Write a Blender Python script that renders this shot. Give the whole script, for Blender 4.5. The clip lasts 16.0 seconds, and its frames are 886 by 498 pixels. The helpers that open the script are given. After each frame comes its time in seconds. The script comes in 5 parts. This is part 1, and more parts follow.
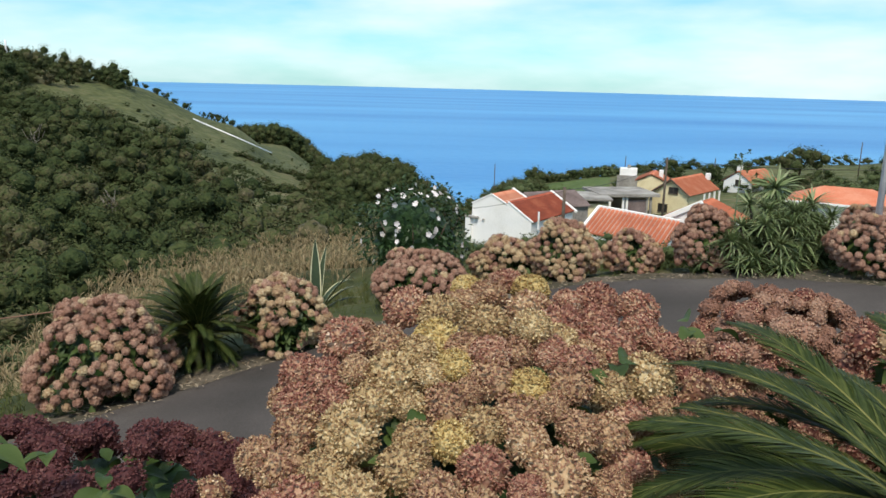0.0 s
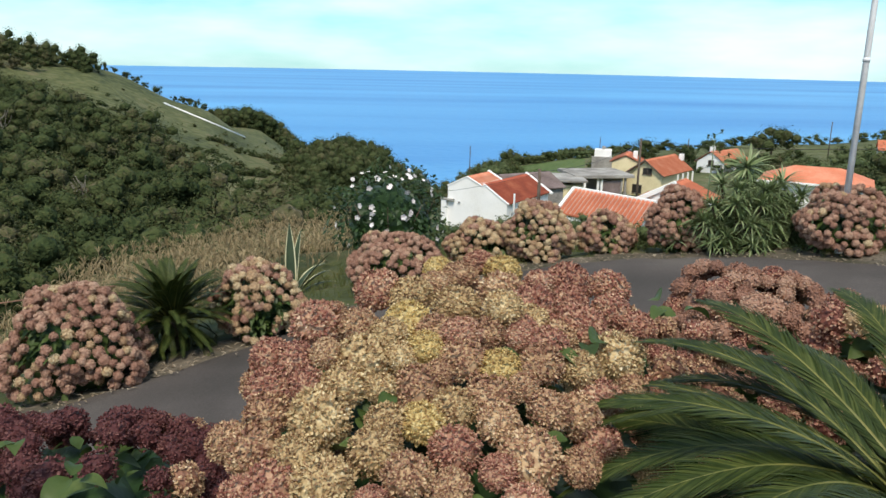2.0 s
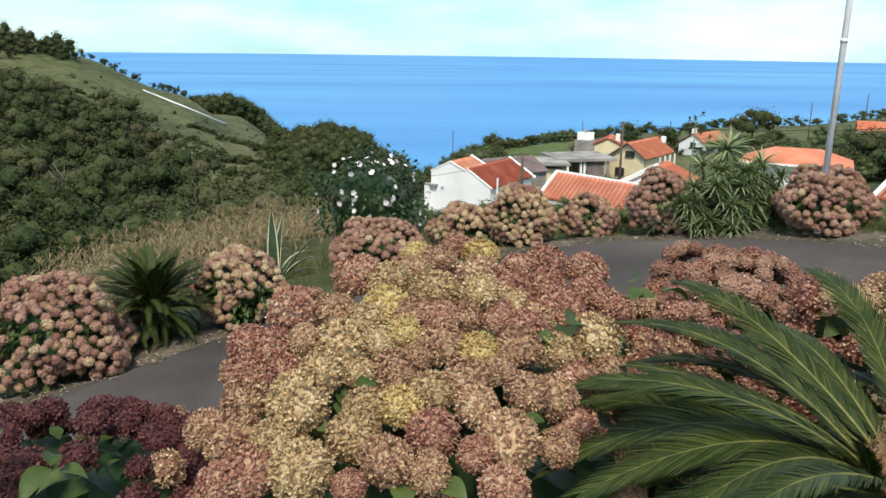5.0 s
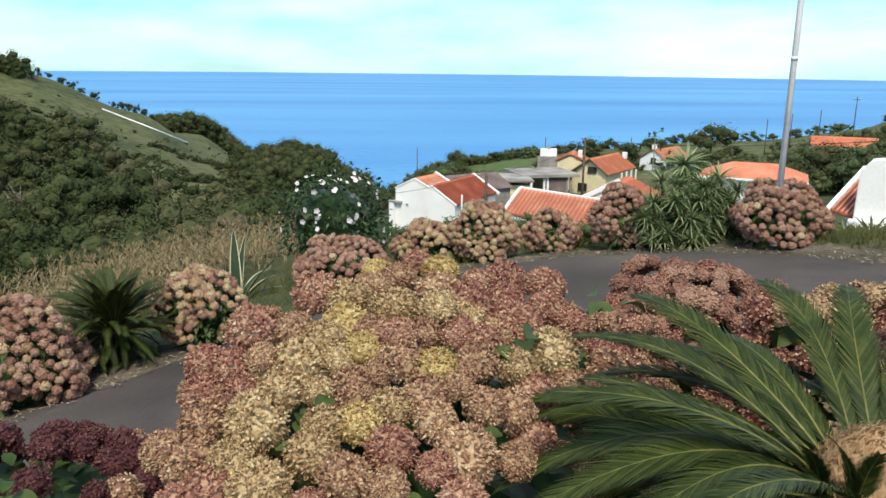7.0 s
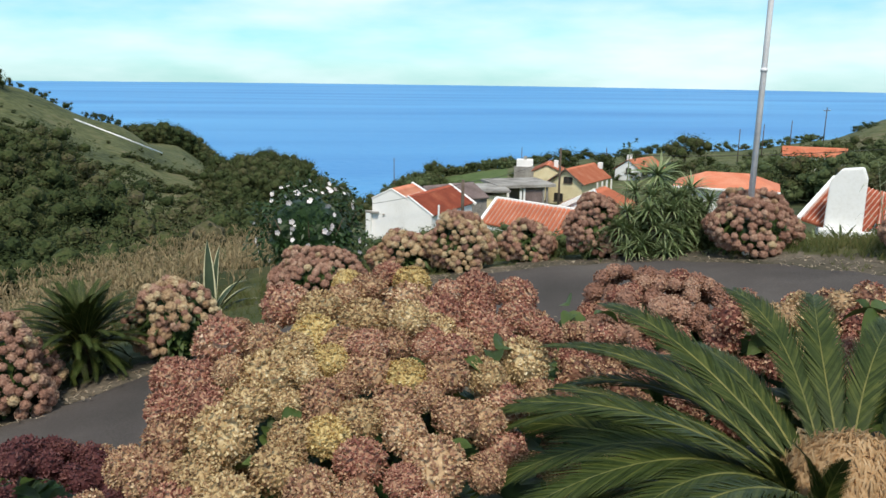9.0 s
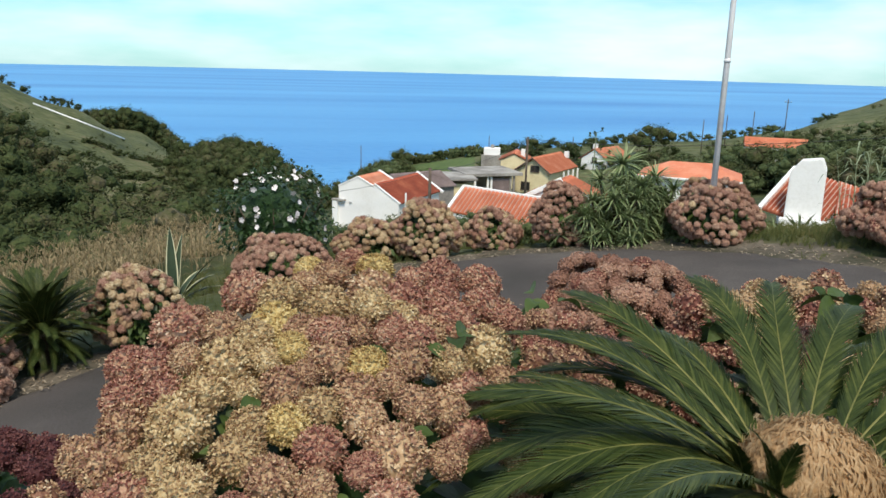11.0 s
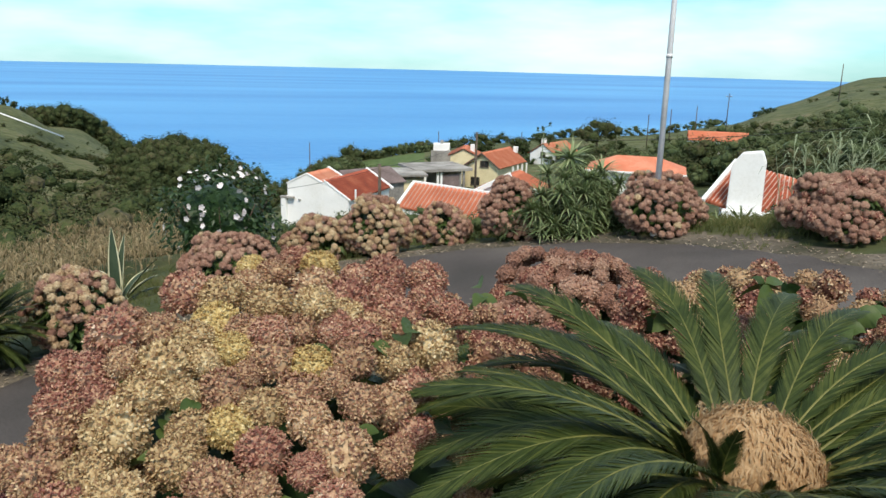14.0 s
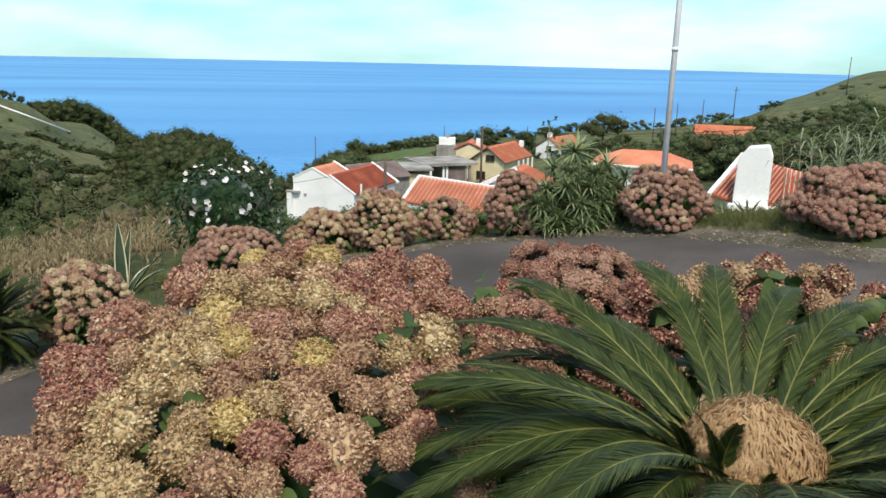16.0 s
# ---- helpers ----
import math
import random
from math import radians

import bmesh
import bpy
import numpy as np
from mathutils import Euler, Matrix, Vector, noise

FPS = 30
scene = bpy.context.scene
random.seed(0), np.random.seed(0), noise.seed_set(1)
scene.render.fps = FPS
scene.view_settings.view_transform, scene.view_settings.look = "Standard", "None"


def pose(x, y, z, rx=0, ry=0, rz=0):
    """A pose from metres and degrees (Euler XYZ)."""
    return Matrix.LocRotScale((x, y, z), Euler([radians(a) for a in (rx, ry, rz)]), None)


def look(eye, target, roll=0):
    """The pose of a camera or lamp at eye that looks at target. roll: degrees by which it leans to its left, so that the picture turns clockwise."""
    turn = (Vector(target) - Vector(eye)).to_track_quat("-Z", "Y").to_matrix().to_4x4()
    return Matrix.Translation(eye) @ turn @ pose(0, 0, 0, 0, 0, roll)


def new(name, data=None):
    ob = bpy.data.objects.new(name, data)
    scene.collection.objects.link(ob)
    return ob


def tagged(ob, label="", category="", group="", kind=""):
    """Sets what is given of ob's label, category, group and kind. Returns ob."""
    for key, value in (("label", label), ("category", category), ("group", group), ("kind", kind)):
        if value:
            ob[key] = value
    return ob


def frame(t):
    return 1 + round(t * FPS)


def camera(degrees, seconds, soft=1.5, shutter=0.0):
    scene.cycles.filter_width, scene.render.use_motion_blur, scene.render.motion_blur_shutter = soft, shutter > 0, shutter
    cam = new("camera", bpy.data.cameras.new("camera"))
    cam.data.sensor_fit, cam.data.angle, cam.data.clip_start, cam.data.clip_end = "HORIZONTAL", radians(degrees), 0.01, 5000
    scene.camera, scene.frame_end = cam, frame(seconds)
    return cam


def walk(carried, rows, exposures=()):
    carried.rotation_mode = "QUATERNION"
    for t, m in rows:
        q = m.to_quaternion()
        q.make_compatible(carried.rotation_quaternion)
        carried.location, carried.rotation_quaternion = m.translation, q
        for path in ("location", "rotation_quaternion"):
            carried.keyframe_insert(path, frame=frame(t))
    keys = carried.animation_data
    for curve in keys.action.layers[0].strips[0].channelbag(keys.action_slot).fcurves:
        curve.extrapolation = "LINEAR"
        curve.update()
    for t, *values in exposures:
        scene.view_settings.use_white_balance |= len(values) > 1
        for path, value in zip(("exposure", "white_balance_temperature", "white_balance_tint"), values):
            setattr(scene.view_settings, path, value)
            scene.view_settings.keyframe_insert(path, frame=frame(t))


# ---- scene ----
cam = camera(59.56, 16.0)
PATH = [  # seconds, x, y, z, and the turn in degrees
    (0.0, 0.000, 0.000, 5.000, 77.49, -1.42, -0.00),
    (0.5, 0.004, 0.002, 4.999, 77.13, -1.22, -0.32),
    (1.0, 0.010, 0.000, 4.997, 76.81, -1.08, -0.87),
    (1.5, 0.016, 0.002, 4.998, 76.58, -1.25, -1.44),
    (2.0, 0.022, 0.007, 4.994, 76.27, -1.16, -1.85),
    (2.5, 0.028, 0.011, 4.994, 75.88, -0.93, -1.93),
    (3.0, 0.033, 0.018, 4.991, 75.51, -1.02, -2.17),
    (3.5, 0.038, 0.007, 4.992, 75.28, -1.22, -2.33),
    (4.0, 0.039, 0.005, 4.992, 75.15, -1.12, -2.55),
    (6.5, 0.070, -0.015, 4.994, 75.83, -0.54, -4.90),
    (7.0, 0.074, -0.021, 4.997, 76.47, -0.65, -5.80),
    (7.5, 0.077, -0.019, 4.999, 77.00, -0.73, -6.31),
    (8.0, 0.085, -0.013, 4.997, 77.38, -0.77, -6.55),
    (8.5, 0.096, -0.013, 4.994, 77.36, -0.74, -6.82),
    (9.0, 0.103, -0.018, 4.997, 77.25, -0.77, -7.49),
    (9.5, 0.107, -0.013, 4.994, 77.23, -0.94, -8.20),
    (12.0, 0.134, 0.000, 4.988, 76.02, -1.43, -10.89),
    (12.5, 0.140, 0.002, 4.988, 76.09, -1.23, -11.58),
    (13.0, 0.146, 0.003, 4.987, 76.22, -1.04, -12.42),
    (13.5, 0.148, 0.006, 4.986, 76.29, -1.20, -13.10),
    (14.0, 0.151, 0.012, 4.983, 76.21, -1.42, -13.54),
    (14.5, 0.154, 0.008, 4.982, 76.10, -1.36, -13.53),
    (15.0, 0.155, 0.011, 4.982, 75.97, -1.59, -13.43),
    (15.5, 0.162, 0.004, 4.982, 75.87, -1.51, -13.23),
    (16.0, 0.163, 0.001, 4.983, 75.78, -1.30, -13.13),
]
walk(cam, [(t, pose(*p)) for t, *p in PATH], [(0.0, 0.52, 6500, 8), (3.0, 0.69, 6500, 8), (6.5, 0.72, 6500, 8), (9.0, 0.54, 6500, 8), (12.5, 0.62, 6500, 8), (16.0, 0.65, 6500, 8)])

# ---- world, sun ----
SEA = -64.0
world = bpy.data.worlds.new("sky")
scene.world = world
world.use_nodes = True
wn, wl = world.node_tree.nodes, world.node_tree.links
wn.clear()
sky = wn.new("ShaderNodeTexSky")
sky.sky_type = "NISHITA"
sky.sun_disc = False
sky.sun_elevation, sky.sun_rotation = radians(54), radians(188)
sky.altitude, sky.air_density, sky.dust_density, sky.ozone_density = 100, 1.0, 0.25, 1.2
bg = wn.new("ShaderNodeBackground")
bg.inputs["Strength"].default_value = 0.08
wout = wn.new("ShaderNodeOutputWorld")
wtc = wn.new("ShaderNodeTexCoord")
wmap = wn.new("ShaderNodeMapping")
wmap.inputs["Scale"].default_value = (2.2, 2.2, 9.0)
wno = wn.new("ShaderNodeTexNoise")
wno.inputs["Scale"].default_value, wno.inputs["Detail"].default_value = 1.6, 6
wra = wn.new("ShaderNodeValToRGB")
wra.color_ramp.elements[0].position, wra.color_ramp.elements[1].position = 0.4, 0.68
wra.color_ramp.elements[0].color, wra.color_ramp.elements[1].color = (0.12, 0.12, 0.12, 1), (0.9, 0.9, 0.9, 1)
wmix = wn.new("ShaderNodeMixRGB")
wmix.inputs[2].default_value = (8.3, 9.5, 9.8, 1)
wl.new(wtc.outputs["Generated"], wmap.inputs["Vector"])
wl.new(wmap.outputs["Vector"], wno.inputs["Vector"])
wl.new(wno.outputs["Fac"], wra.inputs["Fac"])
wl.new(wra.outputs["Color"], wmix.inputs[0])
wtint = wn.new("ShaderNodeMixRGB")
wtint.blend_type = "MULTIPLY"
wtint.inputs[0].default_value, wtint.inputs[2].default_value = 1.0, (0.5, 0.97, 1.3, 1)
wl.new(sky.outputs["Color"], wtint.inputs[1])
wl.new(wtint.outputs["Color"], wmix.inputs[1])
wl.new(wmix.outputs["Color"], bg.inputs["Color"])
wl.new(bg.outputs["Background"], wout.inputs["Surface"])
sun = new("sun", bpy.data.lights.new("sun", "SUN"))
sun.data.energy, sun.data.angle, sun.data.color = 2.65, radians(12), (1.0, 0.9, 0.76)
sun.matrix_world = look((-5, -34, 48), (0, 0, 0))


# ---- materials ----
def material(name, stops, scale=8.0, fine=60.0, rough=0.75, bump=0.3, island=0.0, rand=0.0, spec=0.3, transl=0.0,
             depth=0.02, coords="Object", fine_mix=0.35):
    """Noise at two scales through a colour ramp; island and rand shift it piece by piece and object by object."""
    m = bpy.data.materials.new(name)
    m.use_nodes = True
    n, l = m.node_tree.nodes, m.node_tree.links
    b = n["Principled BSDF"]
    b.inputs["Roughness"].default_value, b.inputs["Specular IOR Level"].default_value = rough, spec
    tc = n.new("ShaderNodeTexCoord")
    a, f = n.new("ShaderNodeTexNoise"), n.new("ShaderNodeTexNoise")
    a.inputs["Scale"].default_value, a.inputs["Detail"].default_value = scale, 4
    f.inputs["Scale"].default_value, f.inputs["Detail"].default_value = fine, 3
    geo = n.new("ShaderNodeNewGeometry")
    info = n.new("ShaderNodeObjectInfo")
    for node in (a, f):
        l.new(geo.outputs["Position"] if coords == "World" else tc.outputs["Object"], node.inputs["Vector"])

    def calc(op, x, y):
        k = n.new("ShaderNodeMath")
        k.operation = op
        for i, v in enumerate((x, y)):
            if isinstance(v, (int, float)):
                k.inputs[i].default_value = v
            else:
                l.new(v, k.inputs[i])
        return k.outputs[0]

    v = calc("ADD", calc("MULTIPLY", a.outputs["Fac"], 1 - fine_mix), calc("MULTIPLY", f.outputs["Fac"], fine_mix))
    v = calc("ADD", calc("MULTIPLY", calc("SUBTRACT", v, 0.5), 2.2), 0.5)
    if island or rand:
        keep = max(0.0, 1 - island - rand)
        v = calc("MULTIPLY", v, keep)
        if island:
            v = calc("ADD", v, calc("MULTIPLY", geo.outputs["Random Per Island"], island))
        if rand:
            v = calc("ADD", v, calc("MULTIPLY", info.outputs["Random"], rand))
    r = n.new("ShaderNodeValToRGB")
    while len(r.color_ramp.elements) < len(stops):
        r.color_ramp.elements.new(0.5)
    for el, (p, c) in zip(r.color_ramp.elements, stops):
        el.position, el.color = p, (*c, 1)
    l.new(v, r.inputs["Fac"])
    l.new(r.outputs["Color"], b.inputs["Base Color"])
    if bump:
        bm_ = n.new("ShaderNodeBump")
        bm_.inputs["Strength"].default_value, bm_.inputs["Distance"].default_value = bump, depth
        l.new(f.outputs["Fac"], bm_.inputs["Height"])
        l.new(bm_.outputs["Normal"], b.inputs["Normal"])
    if transl:
        t = n.new("ShaderNodeBsdfTranslucent")
        mix = n.new("ShaderNodeMixShader")
        mix.inputs[0].default_value = transl
        l.new(r.outputs["Color"], t.inputs["Color"])
        l.new(b.outputs["BSDF"], mix.inputs[1])
        l.new(t.outputs["BSDF"], mix.inputs[2])
        l.new(mix.outputs["Shader"], n["Material Output"].inputs["Surface"])
    return m


GRASS = material("grass_ground", [(0.15, (0.026, 0.034, 0.012)), (0.4, (0.045, 0.057, 0.019)), (0.6, (0.07, 0.076, 0.028)), (0.85, (0.115, 0.1, 0.05))], 0.06, 0.7, 0.95, 0.8, depth=0.5, coords="World", fine_mix=0.5)
HILL = material("hill_pasture", [(0.15, (0.035, 0.045, 0.017)), (0.4, (0.068, 0.08, 0.028)), (0.6, (0.1, 0.108, 0.042)), (0.85, (0.15, 0.13, 0.068))], 0.035, 0.4, 0.95, 0.9, depth=1.0, coords="World", fine_mix=0.5)
FIELD = material("field_grass", [(0.2, (0.055, 0.085, 0.022)), (0.5, (0.08, 0.12, 0.032)), (0.8, (0.12, 0.14, 0.05))], 0.08, 1.2, 0.95, 0.5, depth=0.3, coords="World", fine_mix=0.4)
VERGE = material("verge", [(0.15, (0.034, 0.037, 0.019)), (0.38, (0.072, 0.063, 0.043)), (0.6, (0.111, 0.092, 0.068)), (0.85, (0.170, 0.143, 0.109))], 1.1, 16, 0.95, 0.6, coords="World")
ASPHALT = material("asphalt", [(0.15, (0.045, 0.039, 0.034)), (0.5, (0.072, 0.061, 0.055)), (0.9, (0.123, 0.107, 0.094))], 0.5, 45, 0.9, 0.5, coords="World", depth=0.01)
LEAF = material("hydrangea_leaf", [(0.1, (0.024, 0.042, 0.011)), (0.4, (0.05, 0.082, 0.019)), (0.7, (0.075, 0.11, 0.028)), (0.95, (0.13, 0.16, 0.045))], 3, 25, 0.55, 0.2, island=0.5, transl=0.2)
# Dark leaves of the hibiscus; also the shade colour of the hydrangea cores.
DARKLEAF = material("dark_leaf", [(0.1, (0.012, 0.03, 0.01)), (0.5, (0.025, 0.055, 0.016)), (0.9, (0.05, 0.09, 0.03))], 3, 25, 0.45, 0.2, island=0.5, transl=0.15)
STEM = material("stem", [(0.2, (0.06, 0.05, 0.03)), (0.8, (0.14, 0.12, 0.07))], 6, 60)
# Petal tones vary at random; ramp ends also paint in dark pits and highlights.
ROSE = material("rose_petals", [(0.17, (0.085, 0.026, 0.019)), (0.35, (0.288, 0.113, 0.085)), (0.54, (0.444, 0.233, 0.160)), (0.72, (0.627, 0.432, 0.282)), (0.87, (0.820, 0.675, 0.521))], 1.5, 7, 0.65, 0.0, island=0.47, rand=0.12, transl=0.24, fine_mix=0.5)
TAN = material("tan_petals", [(0.17, (0.090, 0.035, 0.024)), (0.35, (0.303, 0.154, 0.102)), (0.54, (0.479, 0.307, 0.183)), (0.72, (0.657, 0.484, 0.291)), (0.87, (0.840, 0.710, 0.529))], 1.5, 7, 0.65, 0.0, island=0.47, rand=0.12, transl=0.24, fine_mix=0.5)
CREAM = material("cream_petals", [(0.17, (0.106, 0.049, 0.028)), (0.35, (0.334, 0.210, 0.108)), (0.54, (0.523, 0.378, 0.200)), (0.72, (0.694, 0.555, 0.316)), (0.87, (0.859, 0.758, 0.547))], 1.5, 7, 0.65, 0.0, island=0.47, rand=0.12, transl=0.24, fine_mix=0.5)
YELLOW = material("yellow_petals", [(0.17, (0.160, 0.088, 0.038)), (0.35, (0.410, 0.274, 0.108)), (0.54, (0.592, 0.443, 0.179)), (0.72, (0.723, 0.590, 0.291)), (0.87, (0.859, 0.758, 0.493))], 1.5, 7, 0.65, 0.0, island=0.47, rand=0.12, transl=0.24, fine_mix=0.5)
WINE = material("wine_petals", [(0.05, (0.05, 0.013, 0.015)), (0.5, (0.125, 0.043, 0.044)), (0.95, (0.3, 0.15, 0.125))], 1.5, 7, 0.65, 0.0, island=0.34, rand=0.16, transl=0.25, fine_mix=0.5)
FADED = material("faded_petals", [(0.1, (0.235, 0.118, 0.084)), (0.5, (0.375, 0.213, 0.151)), (0.9, (0.549, 0.386, 0.274))], 3, 14, 0.85, 0.0, island=0.25, rand=0.45, transl=0.15)
PALE = material("pale_petals", [(0.1, (0.3, 0.17, 0.1)), (0.5, (0.47, 0.33, 0.19)), (0.9, (0.66, 0.57, 0.37))], 3, 14, 0.85, 0.0, island=0.25, rand=0.45, transl=0.15)
SAGO = material("sago_leaflets", [(0.1, (0.013, 0.024, 0.005)), (0.5, (0.034, 0.051, 0.012)), (0.9, (0.092, 0.108, 0.026))], 5, 40, 0.5, 0.1, island=0.5, spec=0.2, transl=0.15)
RACHIS = material("rachis", [(0.2, (0.07, 0.085, 0.02)), (0.8, (0.17, 0.16, 0.045))], 10, 60, 0.5)
CONE = material("cone_felt", [(0.1, (0.42, 0.26, 0.13)), (0.5, (0.55, 0.37, 0.2)), (0.9, (0.66, 0.49, 0.3))], 12, 120, 0.95, 0.3, island=0.4, transl=0.4)
BARK = material("bark", [(0.2, (0.05, 0.035, 0.025)), (0.8, (0.17, 0.12, 0.09))], 5, 40, 0.95, 0.8)
CORN = material("corn_leaf", [(0.1, (0.150, 0.119, 0.062)), (0.4, (0.264, 0.198, 0.106)), (0.7, (0.352, 0.273, 0.158)), (0.95, (0.150, 0.158, 0.066))], 0.25, 6, 0.9, 0.0, island=0.5, transl=0.2, coords="World")
WOOD = material("wood_leaf", [(0.1, (0.018, 0.028, 0.011)), (0.35, (0.037, 0.053, 0.020)), (0.55, (0.063, 0.077, 0.029)), (0.75, (0.097, 0.088, 0.047)), (0.95, (0.155, 0.129, 0.082))], 0.075, 1.8, 0.95, 1.0, island=0.2, coords="World", depth=0.6, fine_mix=0.4, spec=0.1)
SHRUB = material("shrub_leaf", [(0.1, (0.03, 0.045, 0.016)), (0.45, (0.06, 0.085, 0.03)), (0.7, (0.095, 0.115, 0.045)), (0.95, (0.15, 0.14, 0.07))], 0.12, 1.6, 0.85, 0.5, island=0.2, coords="World", depth=0.3)
MORTAR = material("mortared_tile", [(0.1, (0.42, 0.25, 0.19)), (0.5, (0.56, 0.4, 0.33)), (0.9, (0.68, 0.55, 0.47))], 0.8, 10, 0.9, 0.2)
SPIKE = material("spiky_leaf", [(0.1, (0.086, 0.125, 0.047)), (0.5, (0.172, 0.226, 0.094)), (0.9, (0.343, 0.374, 0.211))], 3, 30, 0.5, 0.1, island=0.6, transl=0.15)
AGAVE = material("agave_leaf", [(0.1, (0.025, 0.045, 0.025)), (0.9, (0.06, 0.085, 0.045))], 4, 40, 0.5, 0.1)
AGAVE_EDGE = material("agave_edge", [(0.1, (0.5, 0.47, 0.28)), (0.9, (0.72, 0.69, 0.48))], 4, 40, 0.5, 0.1)
REED = material("reed_leaf", [(0.1, (0.12, 0.16, 0.08)), (0.9, (0.34, 0.38, 0.24))], 3, 30, 0.6, 0.1, island=0.6, transl=0.2)
PLASTER = material("white_plaster", [(0.15, (0.777, 0.761, 0.724)), (0.5, (0.851, 0.840, 0.814)), (0.9, (0.892, 0.882, 0.861))], 0.5, 9, 0.85, 0.3, coords="World")
YELLOW_WALL = material("yellow_plaster", [(0.15, (0.6, 0.5, 0.3)), (0.5, (0.72, 0.62, 0.38)), (0.9, (0.78, 0.69, 0.46))], 0.6, 9, 0.85, 0.3, coords="World")
CONCRETE = material("concrete", [(0.15, (0.16, 0.145, 0.13)), (0.5, (0.29, 0.27, 0.245)), (0.9, (0.44, 0.42, 0.385))], 0.5, 8, 0.9, 0.4, coords="World")
ROOFTILE = material("clay_tile", [(0.1, (0.4, 0.11, 0.06)), (0.5, (0.57, 0.18, 0.095)), (0.9, (0.7, 0.34, 0.22))], 0.8, 12, 0.85, 0.2, rand=0.3, island=0.2)
OLDTILE = material("weathered_tile", [(0.1, (0.14, 0.05, 0.035)), (0.5, (0.36, 0.085, 0.048)), (0.9, (0.56, 0.19, 0.1))], 0.8, 12, 0.9, 0.2, rand=0.2, island=0.15)
GREYROOF = material("grey_roof", [(0.1, (0.12, 0.09, 0.085)), (0.9, (0.27, 0.21, 0.2))], 0.8, 8, 0.9, 0.2, coords="World")
# Near-black for cables and panes; in openings it stands in for the unlit inside.
DARK = material("dark_opening", [(0.1, (0.015, 0.014, 0.013)), (0.9, (0.04, 0.038, 0.035))], 2, 9, 0.5, 0)
TIMBER = material("dark_timber", [(0.1, (0.06, 0.045, 0.035)), (0.9, (0.17, 0.13, 0.1))], 3, 30, 0.9, 0.4)
STEEL = material("galvanised_steel", [(0.1, (0.590, 0.590, 0.602)), (0.5, (0.732, 0.732, 0.743)), (0.9, (0.826, 0.826, 0.826))], 1.5, 20, 0.5, 0.1, coords="World")
WHITE_PETAL = material("white_petals", [(0.1, (0.72, 0.62, 0.62)), (0.9, (0.85, 0.82, 0.8))], 10, 60, 0.7, 0.0, transl=0.15)
FENCE = material("rusty_wire", [(0.1, (0.12, 0.06, 0.04)), (0.9, (0.25, 0.14, 0.09))], 3, 30)
DRY = material("dry_litter", [(0.1, (0.12, 0.085, 0.055)), (0.9, (0.36, 0.3, 0.22))], 3, 30, 0.9, 0.0, island=0.6)

# water: deep blue, slightly rippled
WATER = bpy.data.materials.new("sea_water")
WATER.use_nodes = True
n_, l_ = WATER.node_tree.nodes, WATER.node_tree.links
pb = n_["Principled BSDF"]
pb.inputs["Roughness"].default_value, pb.inputs["Specular IOR Level"].default_value = 0.45, 0.35
g_ = n_.new("ShaderNodeNewGeometry")
mp = n_.new("ShaderNodeMapping")
mp.inputs["Scale"].default_value = (0.0007, 0.004, 1)
no_ = n_.new("ShaderNodeTexNoise")
no_.inputs["Scale"].default_value, no_.inputs["Detail"].default_value = 1.0, 7
ra_ = n_.new("ShaderNodeValToRGB")
ra_.color_ramp.elements[0].position, ra_.color_ramp.elements[0].color = 0.32, (0.032, 0.19, 0.47, 1)
ra_.color_ramp.elements[1].position, ra_.color_ramp.elements[1].color = 0.68, (0.095, 0.335, 0.61, 1)
l_.new(g_.outputs["Position"], mp.inputs["Vector"])
l_.new(mp.outputs["Vector"], no_.inputs["Vector"])
l_.new(no_.outputs["Fac"], ra_.inputs["Fac"])
l_.new(ra_.outputs["Color"], pb.inputs["Base Color"])
w2 = n_.new("ShaderNodeTexNoise")
w2.inputs["Scale"].default_value, w2.inputs["Detail"].default_value = 0.12, 5
bu_ = n_.new("ShaderNodeBump")
bu_.inputs["Strength"].default_value, bu_.inputs["Distance"].default_value = 0.5, 2.0
l_.new(g_.outputs["Position"], w2.inputs["Vector"])
l_.new(w2.outputs["Fac"], bu_.inputs["Height"])
l_.new(bu_.outputs["Normal"], pb.inputs["Normal"])


# ---- mesh helpers ----
def part(name, bm, mat, parent, label=""):
    """Links a bmesh (or a mesh) as one mesh object under a thing or part."""
    if isinstance(bm, bmesh.types.BMesh):
        me = bpy.data.meshes.new(name)
        bm.to_mesh(me)
        bm.free()
    else:
        me = bm
    for k in (mat if isinstance(mat, (list, tuple)) else [mat]):
        if len(me.materials) < (len(mat) if isinstance(mat, (list, tuple)) else 1):
            me.materials.append(k)
    ob = new(name, me)
    if parent:
        ob.parent = parent
    if label:
        ob["label"] = label
    return ob


def thing(name, at, label, category, group="", turn=0.0):
    ob = new(name)
    ob.matrix_world = pose(*at, 0, 0, turn)
    return tagged(ob, label, category, group)


def mesh_np(name, verts, faces, mats=(), slots=None, smooth=False):
    """A mesh from arrays of corners and of faces with one number of corners each."""
    me = bpy.data.meshes.new(name)
    verts, faces = np.asarray(verts, np.float32), np.asarray(faces, np.int32)
    k = faces.shape[1]
    me.vertices.add(len(verts))
    me.vertices.foreach_set("co", verts.ravel())
    me.loops.add(faces.size)
    me.loops.foreach_set("vertex_index", faces.ravel())
    me.polygons.add(len(faces))
    me.polygons.foreach_set("loop_start", np.arange(0, faces.size, k, dtype=np.int32))
    for m in mats:
        me.materials.append(m)
    if slots is not None:
        me.polygons.foreach_set("material_index", np.asarray(slots, np.int32))
    me.update(calc_edges=True)
    me.validate()
    if smooth:
        me.shade_smooth()
    return me


